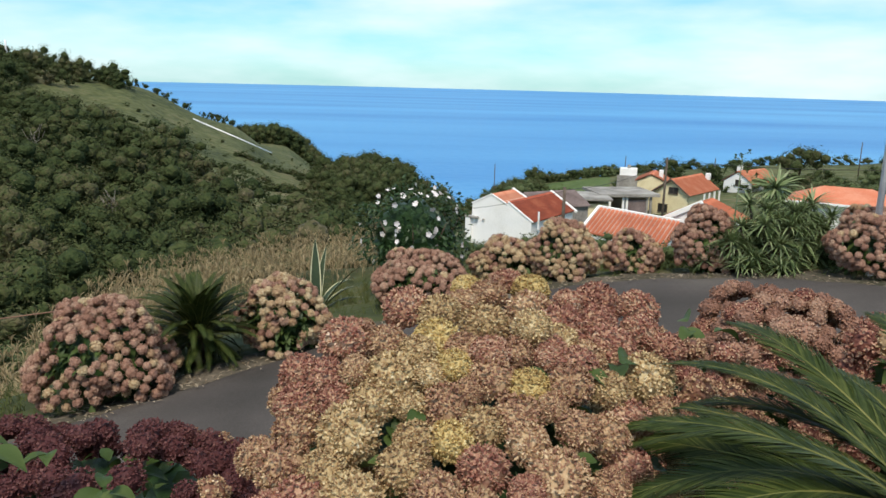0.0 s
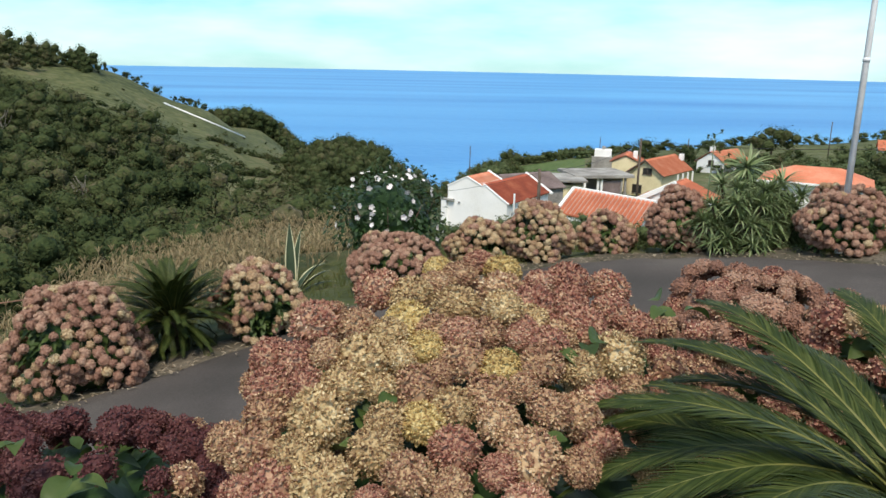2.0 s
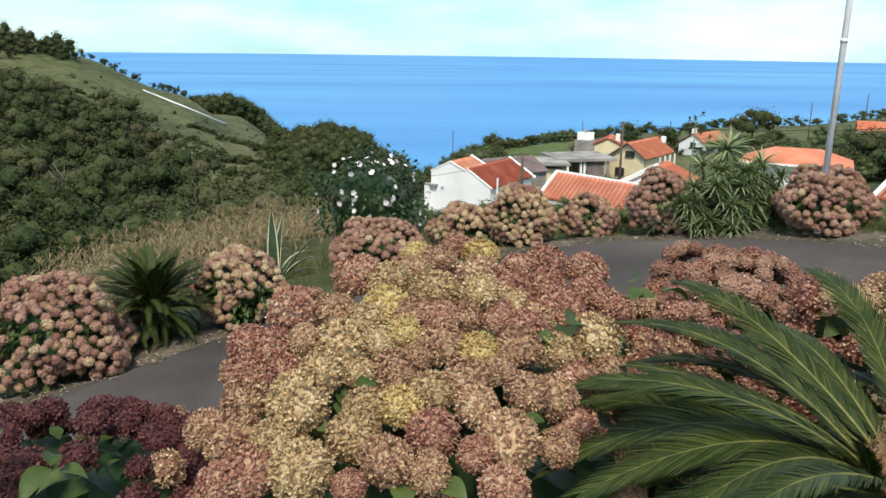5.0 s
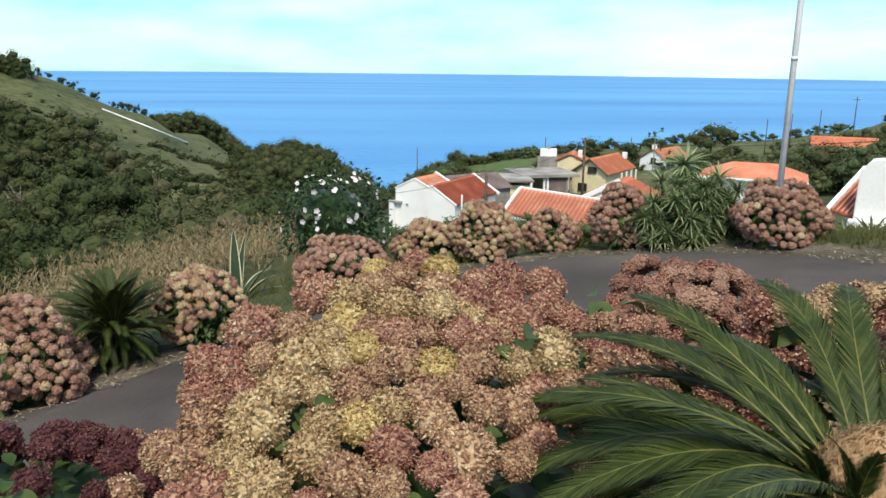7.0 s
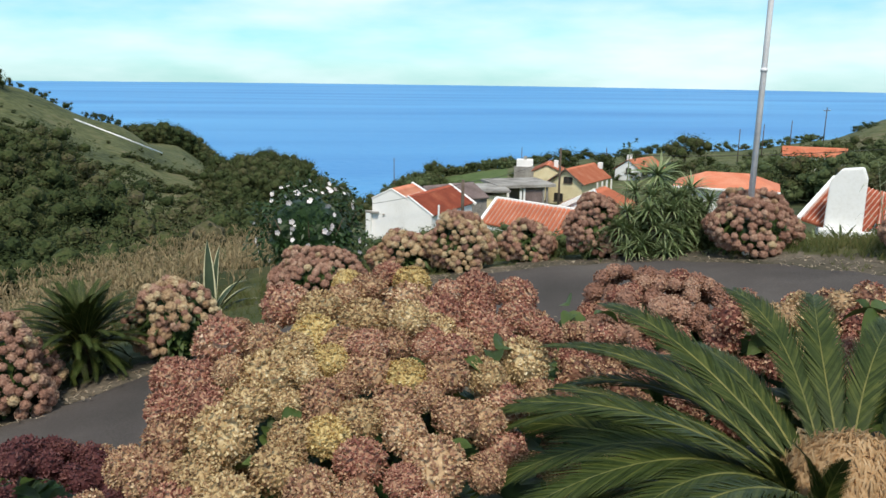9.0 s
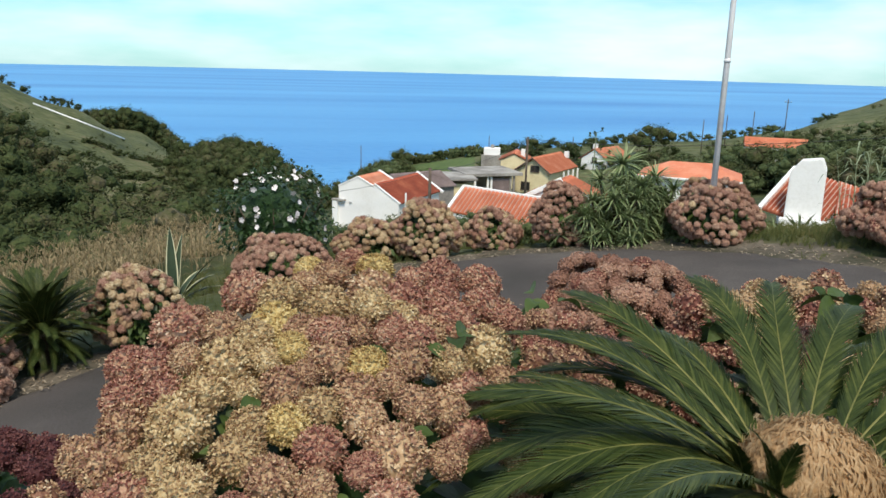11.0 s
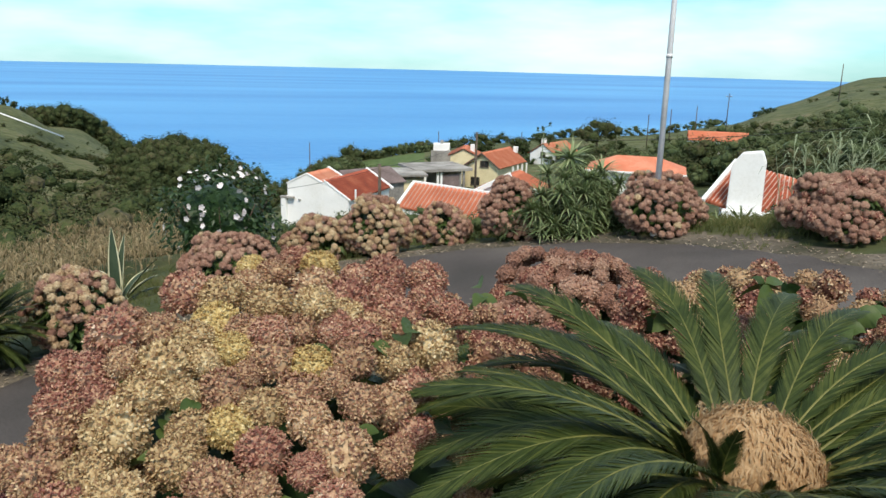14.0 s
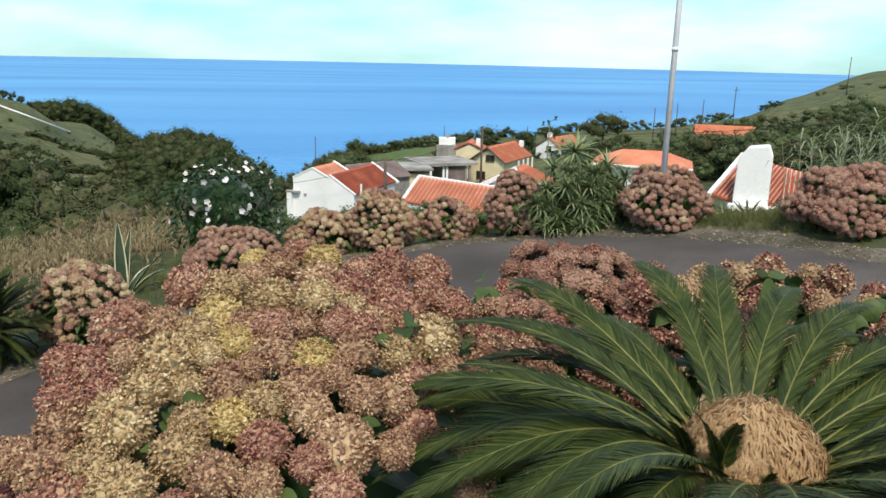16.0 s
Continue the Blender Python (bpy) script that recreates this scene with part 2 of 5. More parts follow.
def box(bm, x0, x1, y0, y1, z0, z1):
    r = bmesh.ops.create_cube(bm, size=1.0, matrix=Matrix.Translation(((x0 + x1) / 2, (y0 + y1) / 2, (z0 + z1) / 2)) @ Matrix.Diagonal((x1 - x0, y1 - y0, z1 - z0, 1)))
    return r["verts"]


def tube(bm, pts, radii, sides=8):
    """A round tapered tube through points."""
    rings = []
    for i, p in enumerate(pts):
        p = Vector(p)
        d = (Vector(pts[min(i + 1, len(pts) - 1)]) - Vector(pts[max(i - 1, 0)])).normalized()
        q = d.to_track_quat("Z", "Y")
        rings.append([bm.verts.new(p + q @ Vector((math.cos(a) * radii[i], math.sin(a) * radii[i], 0))) for a in (math.tau * k / sides for k in range(sides))])
    for a, b in zip(rings, rings[1:]):
        for k in range(sides):
            bm.faces.new((a[k], a[(k + 1) % sides], b[(k + 1) % sides], b[k])).smooth = True
    bm.faces.new(rings[0][::-1])
    bm.faces.new(rings[-1])


def strip(pts, widths, ups, fold=0.0):
    """Corners and quads of a leaf: a ribbon along points, folded along its middle."""
    vs, fs = [], []
    pts = [np.asarray(p, float) for p in pts]
    for i, p in enumerate(pts):
        d = pts[min(i + 1, len(pts) - 1)] - pts[max(i - 1, 0)]
        d /= np.linalg.norm(d) + 1e-9
        s = np.cross(d, ups)
        s /= np.linalg.norm(s) + 1e-9
        u = np.cross(s, d)
        w = widths[i]
        vs += [p - s * w + u * fold * w, p, p + s * w + u * fold * w]
    for i in range(len(pts) - 1):
        a = 3 * i
        fs += [(a, a + 1, a + 4, a + 3), (a + 1, a + 2, a + 5, a + 4)]
    return vs, fs


def gather(pieces):
    """Joins (corners, faces) pairs."""
    vs, fs, k = [], [], 0
    for v, f in pieces:
        v, f = np.asarray(v, float), np.asarray(f, int)
        vs.append(v)
        fs.append(f + k)
        k += len(v)
    return np.concatenate(vs), np.concatenate(fs)


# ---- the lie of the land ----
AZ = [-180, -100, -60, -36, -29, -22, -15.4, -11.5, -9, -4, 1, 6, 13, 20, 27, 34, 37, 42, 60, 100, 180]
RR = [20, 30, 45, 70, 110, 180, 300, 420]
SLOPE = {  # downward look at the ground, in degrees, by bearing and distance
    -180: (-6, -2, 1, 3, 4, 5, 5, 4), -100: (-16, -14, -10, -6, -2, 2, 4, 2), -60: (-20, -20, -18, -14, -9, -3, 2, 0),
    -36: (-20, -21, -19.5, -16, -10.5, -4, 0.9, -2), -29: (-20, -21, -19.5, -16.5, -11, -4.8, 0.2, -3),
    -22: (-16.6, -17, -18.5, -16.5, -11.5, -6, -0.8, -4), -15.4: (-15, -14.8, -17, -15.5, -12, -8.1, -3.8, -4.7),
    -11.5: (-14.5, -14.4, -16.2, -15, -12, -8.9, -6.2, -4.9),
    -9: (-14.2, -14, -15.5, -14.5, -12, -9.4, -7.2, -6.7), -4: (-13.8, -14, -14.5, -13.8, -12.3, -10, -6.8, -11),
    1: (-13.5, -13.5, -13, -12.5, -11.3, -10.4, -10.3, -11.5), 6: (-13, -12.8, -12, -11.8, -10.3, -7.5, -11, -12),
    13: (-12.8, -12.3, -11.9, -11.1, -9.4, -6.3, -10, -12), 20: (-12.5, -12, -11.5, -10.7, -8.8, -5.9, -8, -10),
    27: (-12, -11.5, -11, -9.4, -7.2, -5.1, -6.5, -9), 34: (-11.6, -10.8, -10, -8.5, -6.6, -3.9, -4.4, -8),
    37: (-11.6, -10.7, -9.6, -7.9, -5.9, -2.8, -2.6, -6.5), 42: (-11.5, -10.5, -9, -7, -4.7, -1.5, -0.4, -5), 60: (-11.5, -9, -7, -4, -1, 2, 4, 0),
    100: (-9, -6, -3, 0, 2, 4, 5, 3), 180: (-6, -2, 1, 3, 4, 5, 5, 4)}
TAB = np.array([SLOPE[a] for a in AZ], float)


def ease(a, b, v):
    t = np.clip((v - a) / (b - a), 0, 1)
    return t * t * (3 - 2 * t)


def rough(x, y, s, k=0.0):
    """Cheap smooth unevenness."""
    return (np.sin(x / s + 1.3 + k) * np.cos(y / s * 1.17 + 0.4 - k) + 0.5 * np.sin(x / s * 2.3 - y / s * 1.9 + 2.1 + k) + 0.3 * np.sin(x / s * 4.1 + y / s * 4.7 + k)) / 1.8


def road_plane(x, y):
    return 1.85 + 0.133 * x - 0.055 * y


ROAD = [(-8.7, 2.3), (-5.75, 5.0), (-3.3, 7.25), (-0.62, 9.45), (1.25, 10.9), (2.55, 11.5), (3.85, 11.2), (4.95, 10.45), (5.7, 9.3), (6.2, 7.8), (6.5, 5.9), (6.75, 3.5), (7.0, 0.5), (7.0, -4.0)]
HALF = 1.85


def road_line(steps=12):
    p = np.array(ROAD, float)
    out = []
    for i in range(1, len(p) - 2):
        a, b, c, d = p[i - 1:i + 3]
        for t in np.arange(steps) / steps:
            out.append(0.5 * (2 * b + (c - a) * t + (2 * a - 5 * b + 4 * c - d) * t**2 + (3 * b - a - 3 * c + d) * t**3))
    return np.array(out)


LINE = road_line()


def off_road(x, y):
    """Distance from the road's middle line."""
    d = np.full(np.shape(x), 1e9)
    for a, b in LINE[::3]:
        d = np.minimum(d, (x - a) ** 2 + (y - b) ** 2)
    return np.sqrt(d)


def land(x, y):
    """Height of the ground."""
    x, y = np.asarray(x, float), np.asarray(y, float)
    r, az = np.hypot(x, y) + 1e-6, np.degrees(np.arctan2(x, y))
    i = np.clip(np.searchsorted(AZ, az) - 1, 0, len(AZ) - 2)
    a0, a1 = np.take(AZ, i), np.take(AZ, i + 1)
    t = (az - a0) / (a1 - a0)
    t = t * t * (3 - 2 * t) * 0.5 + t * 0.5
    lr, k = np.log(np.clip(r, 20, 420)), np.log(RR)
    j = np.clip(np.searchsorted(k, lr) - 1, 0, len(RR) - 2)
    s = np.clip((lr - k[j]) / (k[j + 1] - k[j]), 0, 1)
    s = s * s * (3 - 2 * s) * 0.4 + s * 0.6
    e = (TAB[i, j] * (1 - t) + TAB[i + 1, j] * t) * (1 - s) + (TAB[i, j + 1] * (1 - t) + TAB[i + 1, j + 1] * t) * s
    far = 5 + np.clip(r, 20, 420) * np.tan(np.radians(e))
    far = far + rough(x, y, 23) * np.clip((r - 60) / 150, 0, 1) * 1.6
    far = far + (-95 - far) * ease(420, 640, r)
    near = np.clip(road_plane(x, y), -1.5, 3.2)
    bank = 3.1 - 0.18 * np.clip(r, 0, 3) + 0 * x
    d = off_road(x, y)
    w = ease(8.2, 3.4, r) * ease(HALF + 0.2, HALF + 2.2, d)
    near = near * (1 - w) + bank * w
    near = near - 0.06 * ease(HALF + 0.5, HALF - 0.2, d) + 0.05 * rough(x, y, 0.7) * ease(HALF - 0.1, HALF + 0.8, d)
    q = ease(np.interp(az, [-40, -12, 0], [11.2, 12.4, 13.6]), np.interp(az, [-40, -12, 0], [15, 17.5, 20]), r)
    return near * (1 - q) + far * q


def ground_at(x, y):
    return float(land(np.array([x]), np.array([y]))[0])


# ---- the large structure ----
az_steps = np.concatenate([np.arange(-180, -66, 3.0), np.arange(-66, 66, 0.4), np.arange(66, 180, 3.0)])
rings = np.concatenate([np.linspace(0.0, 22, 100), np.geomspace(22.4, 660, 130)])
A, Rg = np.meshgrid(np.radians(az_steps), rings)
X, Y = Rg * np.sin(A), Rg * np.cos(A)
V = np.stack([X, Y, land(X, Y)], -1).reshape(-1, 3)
na, nr = len(az_steps), len(rings)
I, J = np.meshgrid(np.arange(na), np.arange(nr - 1))
I2 = (I + 1) % na
F = np.stack([J * na + I, (J + 1) * na + I, (J + 1) * na + I2, J * na + I2], -1).reshape(-1, 4)
cx = V[F].mean(1)
slots = (off_road(cx[:, 0], cx[:, 1]) + 0.35 * rough(cx[:, 0], cx[:, 1], 0.5) < HALF + 0.75).astype(int)
slots[np.hypot(cx[:, 0], cx[:, 1]) > 30] = 0
fa, fr = np.degrees(np.arctan2(cx[:, 0], cx[:, 1])), np.hypot(cx[:, 0], cx[:, 1])
slots[fr > 95] = 3
slots[(fa > 7.2) & (fa < 12.6) & (fr > 112) & (fr < 172)] = 2
slots[(fa > 26) & (fa < 29.5) & (fr > 96) & (fr < 130)] = 2
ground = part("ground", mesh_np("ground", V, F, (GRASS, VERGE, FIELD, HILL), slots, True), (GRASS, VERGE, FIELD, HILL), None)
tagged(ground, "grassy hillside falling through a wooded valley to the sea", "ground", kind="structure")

sea_bm = bmesh.new()
bmesh.ops.create_circle(sea_bm, cap_ends=True, segments=256, radius=4960)
sea = part("water", sea_bm, WATER, None)
sea.location.z = SEA
tagged(sea, "calm bright blue open sea reaching the horizon", "sea", kind="structure")

# road: a crowned strip with ragged edges
rv, rf = [], []
for i, (a, b) in enumerate(LINE):
    d = LINE[min(i + 1, len(LINE) - 1)] - LINE[max(i - 1, 0)]
    d /= np.linalg.norm(d)
    for k in range(9):
        s = (k / 4 - 1)
        w = HALF * s + (0.12 * rough(a * 3 + k, b * 3, 0.9) if k in (0, 8) else 0)
        px, py = a - d[1] * w, b + d[0] * w
        rv.append((px, py, road_plane(px, py) + 0.05 - 0.06 * s**4))
    if i:
        for k in range(8):
            q = i * 9 + k
            rf.append((q - 9, q - 8, q + 1, q))
road = part("road", mesh_np("road", rv, rf, (ASPHALT,), None, True), ASPHALT, None)
tagged(road, "narrow worn dark asphalt lane curving downhill", "road", kind="structure")


# ---- hydrangeas ----
def ball_points(n):
    i = np.arange(n) + 0.5
    z = 1 - 2 * i / n
    a = math.pi * (1 + 5**0.5) * i
    s = np.sqrt(1 - z * z)
    return np.stack([s * np.cos(a), s * np.sin(a), z], 1)


def flower_mesh(name, florets, seed, petal=0.3, quad=False):
    """A mophead of radius 1: florets of four cupped petals all round, and a dark heart of stalks."""
    rng = np.random.default_rng(seed)
    vs, fs = [], []
    for p in ball_points(florets):
        if p[2] < -0.72:
            continue
        n = p + rng.normal(0, 0.2 if quad else 0.14, 3)
        n /= np.linalg.norm(n)
        c = n * (0.89 + rng.uniform(-0.07, 0.05))
        u = np.cross(n, rng.normal(0, 1, 3))
        u /= np.linalg.norm(u)
        w = np.cross(n, u)
        a0 = rng.uniform(0, 6.28)
        tilt = n + rng.normal(0, 0.35, 3)
        tilt /= np.linalg.norm(tilt)
        k = len(vs)
        size = petal * rng.uniform(0.7, 1.25)
        if quad:
            vs += [c + (u * math.cos(a0 + q * 1.571) + w * math.sin(a0 + q * 1.571)) * size + n * 0.05 * (-1) ** q for q in range(4)]
            fs.append((k, k + 1, k + 2, k + 3))
            continue
        for q in range(4):
            a = a0 + q * math.pi / 2
            d = u * math.cos(a) + w * math.sin(a)
            e = np.cross(n, d)
            lift = n * rng.uniform(-0.03, 0.06)
            d = d * rng.uniform(0.7, 1.0) + n * rng.uniform(-0.1, 1.0)
            e = e + n * rng.uniform(-0.8, 0.8)
            k = len(vs)
            vs += [c, c + d * size * 0.55 - e * size * 0.42 + lift * 0.4, c + d * size * 1.0 + lift + tilt * 0.02, c + d * size * 0.55 + e * size * 0.42 + lift * 0.4]
            fs.append((k, k + 1, k + 2, k + 3))
    slots = [0] * len(fs)
    bm = bmesh.new()
    bmesh.ops.create_icosphere(bm, subdivisions=1 if quad else 2, radius=0.8)
    k = len(vs)
    vs += [np.array(v.co) for v in bm.verts]
    for f in bm.faces:
        i = [k + v.index for v in f.verts]
        fs.append((*i, i[2]))
    bm.free()
    slots += [1] * (len(fs) - len(slots))
    fs = [f if f[2] != f[3] else f[:3] for f in fs]
    me = bpy.data.meshes.new(name)
    me.from_pydata([tuple(v) for v in vs], [], fs)
    me.polygons.foreach_set("material_index", slots)
    return me


def coloured(meshes, mat):
    out = []
    for m in meshes:
        c = m.copy()
        c.materials.append(mat)
        c.materials.append(mat)
        out.append(c)
    return out


NEAR_FLOWERS = [flower_mesh("mophead", 620, s, 0.114) for s in range(4)]
MID_FLOWERS = [flower_mesh("medium_mophead", 170, 10 + s, 0.175) for s in range(4)]
FAR_FLOWERS = [flower_mesh("small_mophead", 110, 20 + s, 0.19, True) for s in range(4)]


def leaf_shape(rng, at, way, size, droop=0.4, fold=0.25, steps=4):
    """One pointed oval leaf."""
    way = np.asarray(way, float)
    way = way / np.linalg.norm(way)
    pts = [np.asarray(at) + way * size * t - np.array([0, 0, 1]) * droop * size * t * t for t in np.linspace(0, 1, steps)]
    wid = [size * 0.31 * math.sin(math.pi * min(0.985, 0.06 + 0.94 * t**0.8)) ** 1.05 for t in np.linspace(0, 1, steps)]
    up = np.array([0, 0, 1]) + rng.normal(0, 0.3, 3)
    return strip(pts, wid, up, fold)


def mound(rng, rx, ry, h, low=-0.35):
    """A random place on an uneven dome, and its outward way."""
    while True:
        d = rng.normal(0, 1, 3)
        d /= np.linalg.norm(d)
        if d[2] > low:
            break
    lump = 1 + 0.12 * math.sin(3 * d[0] + 5 * d[1] + rx * 9) + 0.1 * math.sin(7 * d[2] + 4 * d[0] + ry * 7)
    c = np.array([0, 0, 0.38 * h])
    return c + d * np.array([rx, ry, 0.62 * h]) * lump, d / np.linalg.norm(d / np.array([rx, ry, h]) * h), d


def hydrangea(x, y, rx, ry, h, radius, count, mats, label, group, seed, fixed=(), meshes=None, leaves=160, leaf=0.13, z=None, low=-0.35, gap=1.22, leaf_mat=None, outer=0, leaf_spots=(), gaps=0, core_size=0.72, spot_leaf=0.08):
    rng = np.random.default_rng(seed)
    z = ground_at(x, y) - 0.04 if z is None else z
    bush = thing("hydrangea_bush", (x, y, z), label, "shrub", group)
    pieces, centres = [], []
    sets = [coloured(meshes or FAR_FLOWERS, m) for m, _ in mats]
    odds = np.array([w for _, w in mats], float)
    odds /= odds.sum()

    def head(p, r, pick, d):
        ob = new("flower_head", sets[pick][int(rng.integers(len(sets[pick])))])
        ob.parent = bush
        q = Vector((d[0], d[1], max(0.25, d[2]) + 0.35)).to_track_quat("Z", "Y") @ Euler((0, 0, rng.uniform(0, 6.28))).to_quaternion()
        ob.matrix_basis = Matrix.LocRotScale(p, q, (r * rng.uniform(0.95, 1.08), r * rng.uniform(0.95, 1.08), r * rng.uniform(0.86, 1.0)))
        centres.append((np.asarray(p), r))

    for px, py, pz, r, pick in fixed:
        p = np.array([px - x, py - y, pz - z])
        head(p, r, pick, (p - np.array([0, 0, 0.3])) / np.linalg.norm(p - np.array([0, 0, 0.3])))
    holes = [np.array([math.sin(q), -math.cos(q), e]) / math.hypot(1, e) for q, e in zip(rng.uniform(-0.9, 0.9, gaps), rng.uniform(-0.1, 0.7, gaps))]
    tries = 0
    while len(centres) < count + len(fixed) and tries < count * 90:
        tries += 1
        p, n, d = mound(rng, rx, ry, h, low)
        if any(d @ q > 0.955 for q in holes) and rng.uniform() < 0.85:
            continue
        r = radius * rng.uniform(0.72, 1.15)
        if any(np.sum((p - c) ** 2) < ((r + s) * gap * 0.5) ** 2 for c, s in centres):
            continue
        head(p, r, int(rng.choice(len(mats), p=odds)), d)
    for k in range(leaves):
        p, n, d = mound(rng, rx * 0.93, ry * 0.93, h * 0.94, -0.6)
        way = d * np.array([1, 1, 0.4]) + rng.normal(0, 0.5, 3)
        pieces.append(leaf_shape(rng, p - d * leaf * 0.9, way, leaf * rng.uniform(0.7, 1.3)))
    for spot in leaf_spots:
        for k in range(2):
            p = np.array(spot) + rng.normal(0, 0.02, 3) - np.array([x, y, z])
            way = np.array([rng.normal(0, 1), rng.normal(-0.5, 0.8), rng.uniform(0.1, 0.6)])
            pieces.append(leaf_shape(rng, p, way, spot_leaf * rng.uniform(0.8, 1.25), 0.6, 0.4, 7))
    for q in holes:
        for k in range(22):
            d = q + rng.normal(0, 0.2, 3)
            d /= np.linalg.norm(d)
            p = np.array([0, 0, 0.38 * h]) + d * np.array([rx, ry, 0.62 * h]) * 0.93
            pieces.append(leaf_shape(rng, p - d * leaf * 0.4, d * np.array([1, 1, 0.2]) + rng.normal(0, 0.5, 3), leaf * rng.uniform(0.8, 1.2), 0.5))
    for k in range(outer):
        p, n, d = mound(rng, rx, ry, h, 0.1)
        way = d * np.array([1, 1, 0.3]) + rng.normal(0, 0.35, 3)
        pieces.append(leaf_shape(rng, p - d * leaf * 0.35, way, leaf * rng.uniform(0.8, 1.2)))
    v, f = gather(pieces)
    part("foliage", mesh_np("foliage", v, f, (leaf_mat or LEAF,)), leaf_mat or LEAF, bush)
    # Solid core whose darker green stands in for shade deep inside the bush.
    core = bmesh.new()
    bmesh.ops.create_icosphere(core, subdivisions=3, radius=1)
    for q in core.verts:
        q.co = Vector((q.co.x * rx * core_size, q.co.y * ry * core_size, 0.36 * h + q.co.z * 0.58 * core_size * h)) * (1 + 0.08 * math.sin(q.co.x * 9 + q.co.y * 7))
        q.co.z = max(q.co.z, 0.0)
    part("inner_foliage", core, DARKLEAF, bush, "solid core, coloured dark for shade between the leaves")
    stems = bmesh.new()
    for k in range(9):
        a = rng.uniform(0, 6.28)
        s = rng.uniform(0.3, 0.85)
        tube(stems, [(0.1 * math.cos(a) * rx, 0.1 * math.sin(a) * ry, -0.05), (0.5 * s * math.cos(a) * rx, 0.5 * s * math.sin(a) * ry, 0.3 * h), (s * math.cos(a) * rx, s * math.sin(a) * ry, 0.62 * h)], [0.014, 0.011, 0.007], 5)
    part("stems", stems, STEM, bush)
    return bush


# flower heads of the large bush below the camera: x, y, z, radius
ROSE_HEADS = [(0.32, 3.46, 4.08, 0.077), (-0.13, 3.14, 4.04, 0.105), (0.49, 2.91, 4.04, 0.109), (0.70, 3.28, 4.04, 0.105), (0.91, 3.38, 3.99, 0.097), (0.85, 3.09, 3.97, 0.089), (0.66, 2.81, 4.00, 0.108), (-0.34, 2.76, 4.02, 0.104), (-0.47, 2.54, 3.98, 0.074), (-0.38, 2.48, 3.99, 0.075), (-0.46, 2.43, 3.91, 0.081), (0.65, 2.42, 3.88, 0.087), (0.62, 2.26, 3.80, 0.079), (0.15, 2.11, 3.86, 0.080), (-0.39, 2.06, 3.77, 0.086), (-0.48, 2.06, 3.73, 0.070), (0.27, 2.00, 3.85, 0.061), (0.34, 1.90, 3.80, 0.072), (-0.09, 1.91, 3.81, 0.048), (0.49, 2.54, 4.03, 0.078), (-0.33, 2.38, 3.95, 0.065), (0.40, 2.58, 4.04, 0.059), (0.56, 3.20, 4.06, 0.072), (0.66, 3.04, 4.02, 0.086), (0.41, 2.68, 4.04, 0.067), (0.94, 3.00, 3.93, 0.082)]
TAN_HEADS = [(0.32, 2.96, 3.93, 0.09), (0.22, 3.29, 4.06, 0.085), (0.39, 3.13, 4.04, 0.105), (-0.18, 2.70, 4.04, 0.076), (-0.28, 2.81, 4.05, 0.055), (-0.45, 2.34, 3.86, 0.084), (0.04, 2.35, 3.95, 0.091), (0.19, 2.44, 4.01, 0.084), (0.27, 2.31, 3.94, 0.081), (0.45, 2.41, 4.01, 0.079), (0.45, 2.24, 3.93, 0.071), (0.55, 2.30, 3.88, 0.083), (0.37, 2.07, 3.85, 0.101), (0.29, 2.20, 3.90, 0.070), (0.01, 1.99, 3.84, 0.077), (0.13, 1.95, 3.82, 0.068), (-0.47, 2.22, 3.79, 0.091), (-0.57, 2.29, 3.79, 0.071), (0.53, 2.10, 3.81, 0.065), (0.11, 3.20, 4.05, 0.071), (-0.27, 2.45, 4.03, 0.057), (0.10, 2.66, 4.04, 0.072), (0.11, 2.38, 3.99, 0.055), (0.38, 2.32, 3.97, 0.055), (0.28, 2.62, 4.04, 0.070), (0.81, 2.57, 3.86, 0.062)]
CREAM_HEADS = [(0.26, 2.84, 3.92, 0.09), (0.01, 3.07, 4.04, 0.097), (0.19, 2.92, 4.04, 0.098), (-0.15, 2.45, 4.00, 0.103), (-0.20, 2.35, 3.96, 0.082), (-0.27, 2.25, 3.89, 0.106), (0.15, 2.27, 3.92, 0.076), (-0.06, 2.21, 3.90, 0.070), (0.59, 2.47, 3.97, 0.073), (0.77, 2.66, 3.94, 0.104), (-0.09, 2.10, 3.86, 0.084), (-0.33, 2.12, 3.83, 0.074), (-0.23, 1.98, 3.82, 0.090), (-0.08, 2.33, 3.96, 0.054), (-0.02, 2.45, 4.02, 0.062), (-0.07, 2.61, 4.04, 0.069)]
YELLOW_HEADS = [(0.13, 3.37, 4.07, 0.075), (0.42, 3.37, 4.07, 0.087), (0.00, 2.76, 4.03, 0.093), (0.06, 2.48, 4.04, 0.066), (0.05, 2.21, 3.90, 0.074), (0.31, 2.41, 3.99, 0.083)]
LEAF_SPOTS = [(0.38, 2.67, 4.02), (0.40, 2.51, 4.01), (-0.09, 2.41, 3.94), (-0.06, 2.33, 3.91), (0.43, 2.36, 3.93), (0.50, 2.17, 3.86), (-0.13, 2.30, 3.89), (0.17, 1.98, 3.78), (0.02, 1.96, 3.77), (0.51, 2.50, 4.02), (0.13, 2.22, 3.86), (0.62, 2.59, 4.02), (0.27, 2.18, 3.85), (-0.18, 2.15, 3.84)]
WINE_LEAVES = [(-1.74, 2.81, 3.52), (-1.85, 2.85, 3.53), (-1.29, 2.71, 3.4), (-1.26, 2.83, 3.36), (-1.6, 3.0, 3.43)]
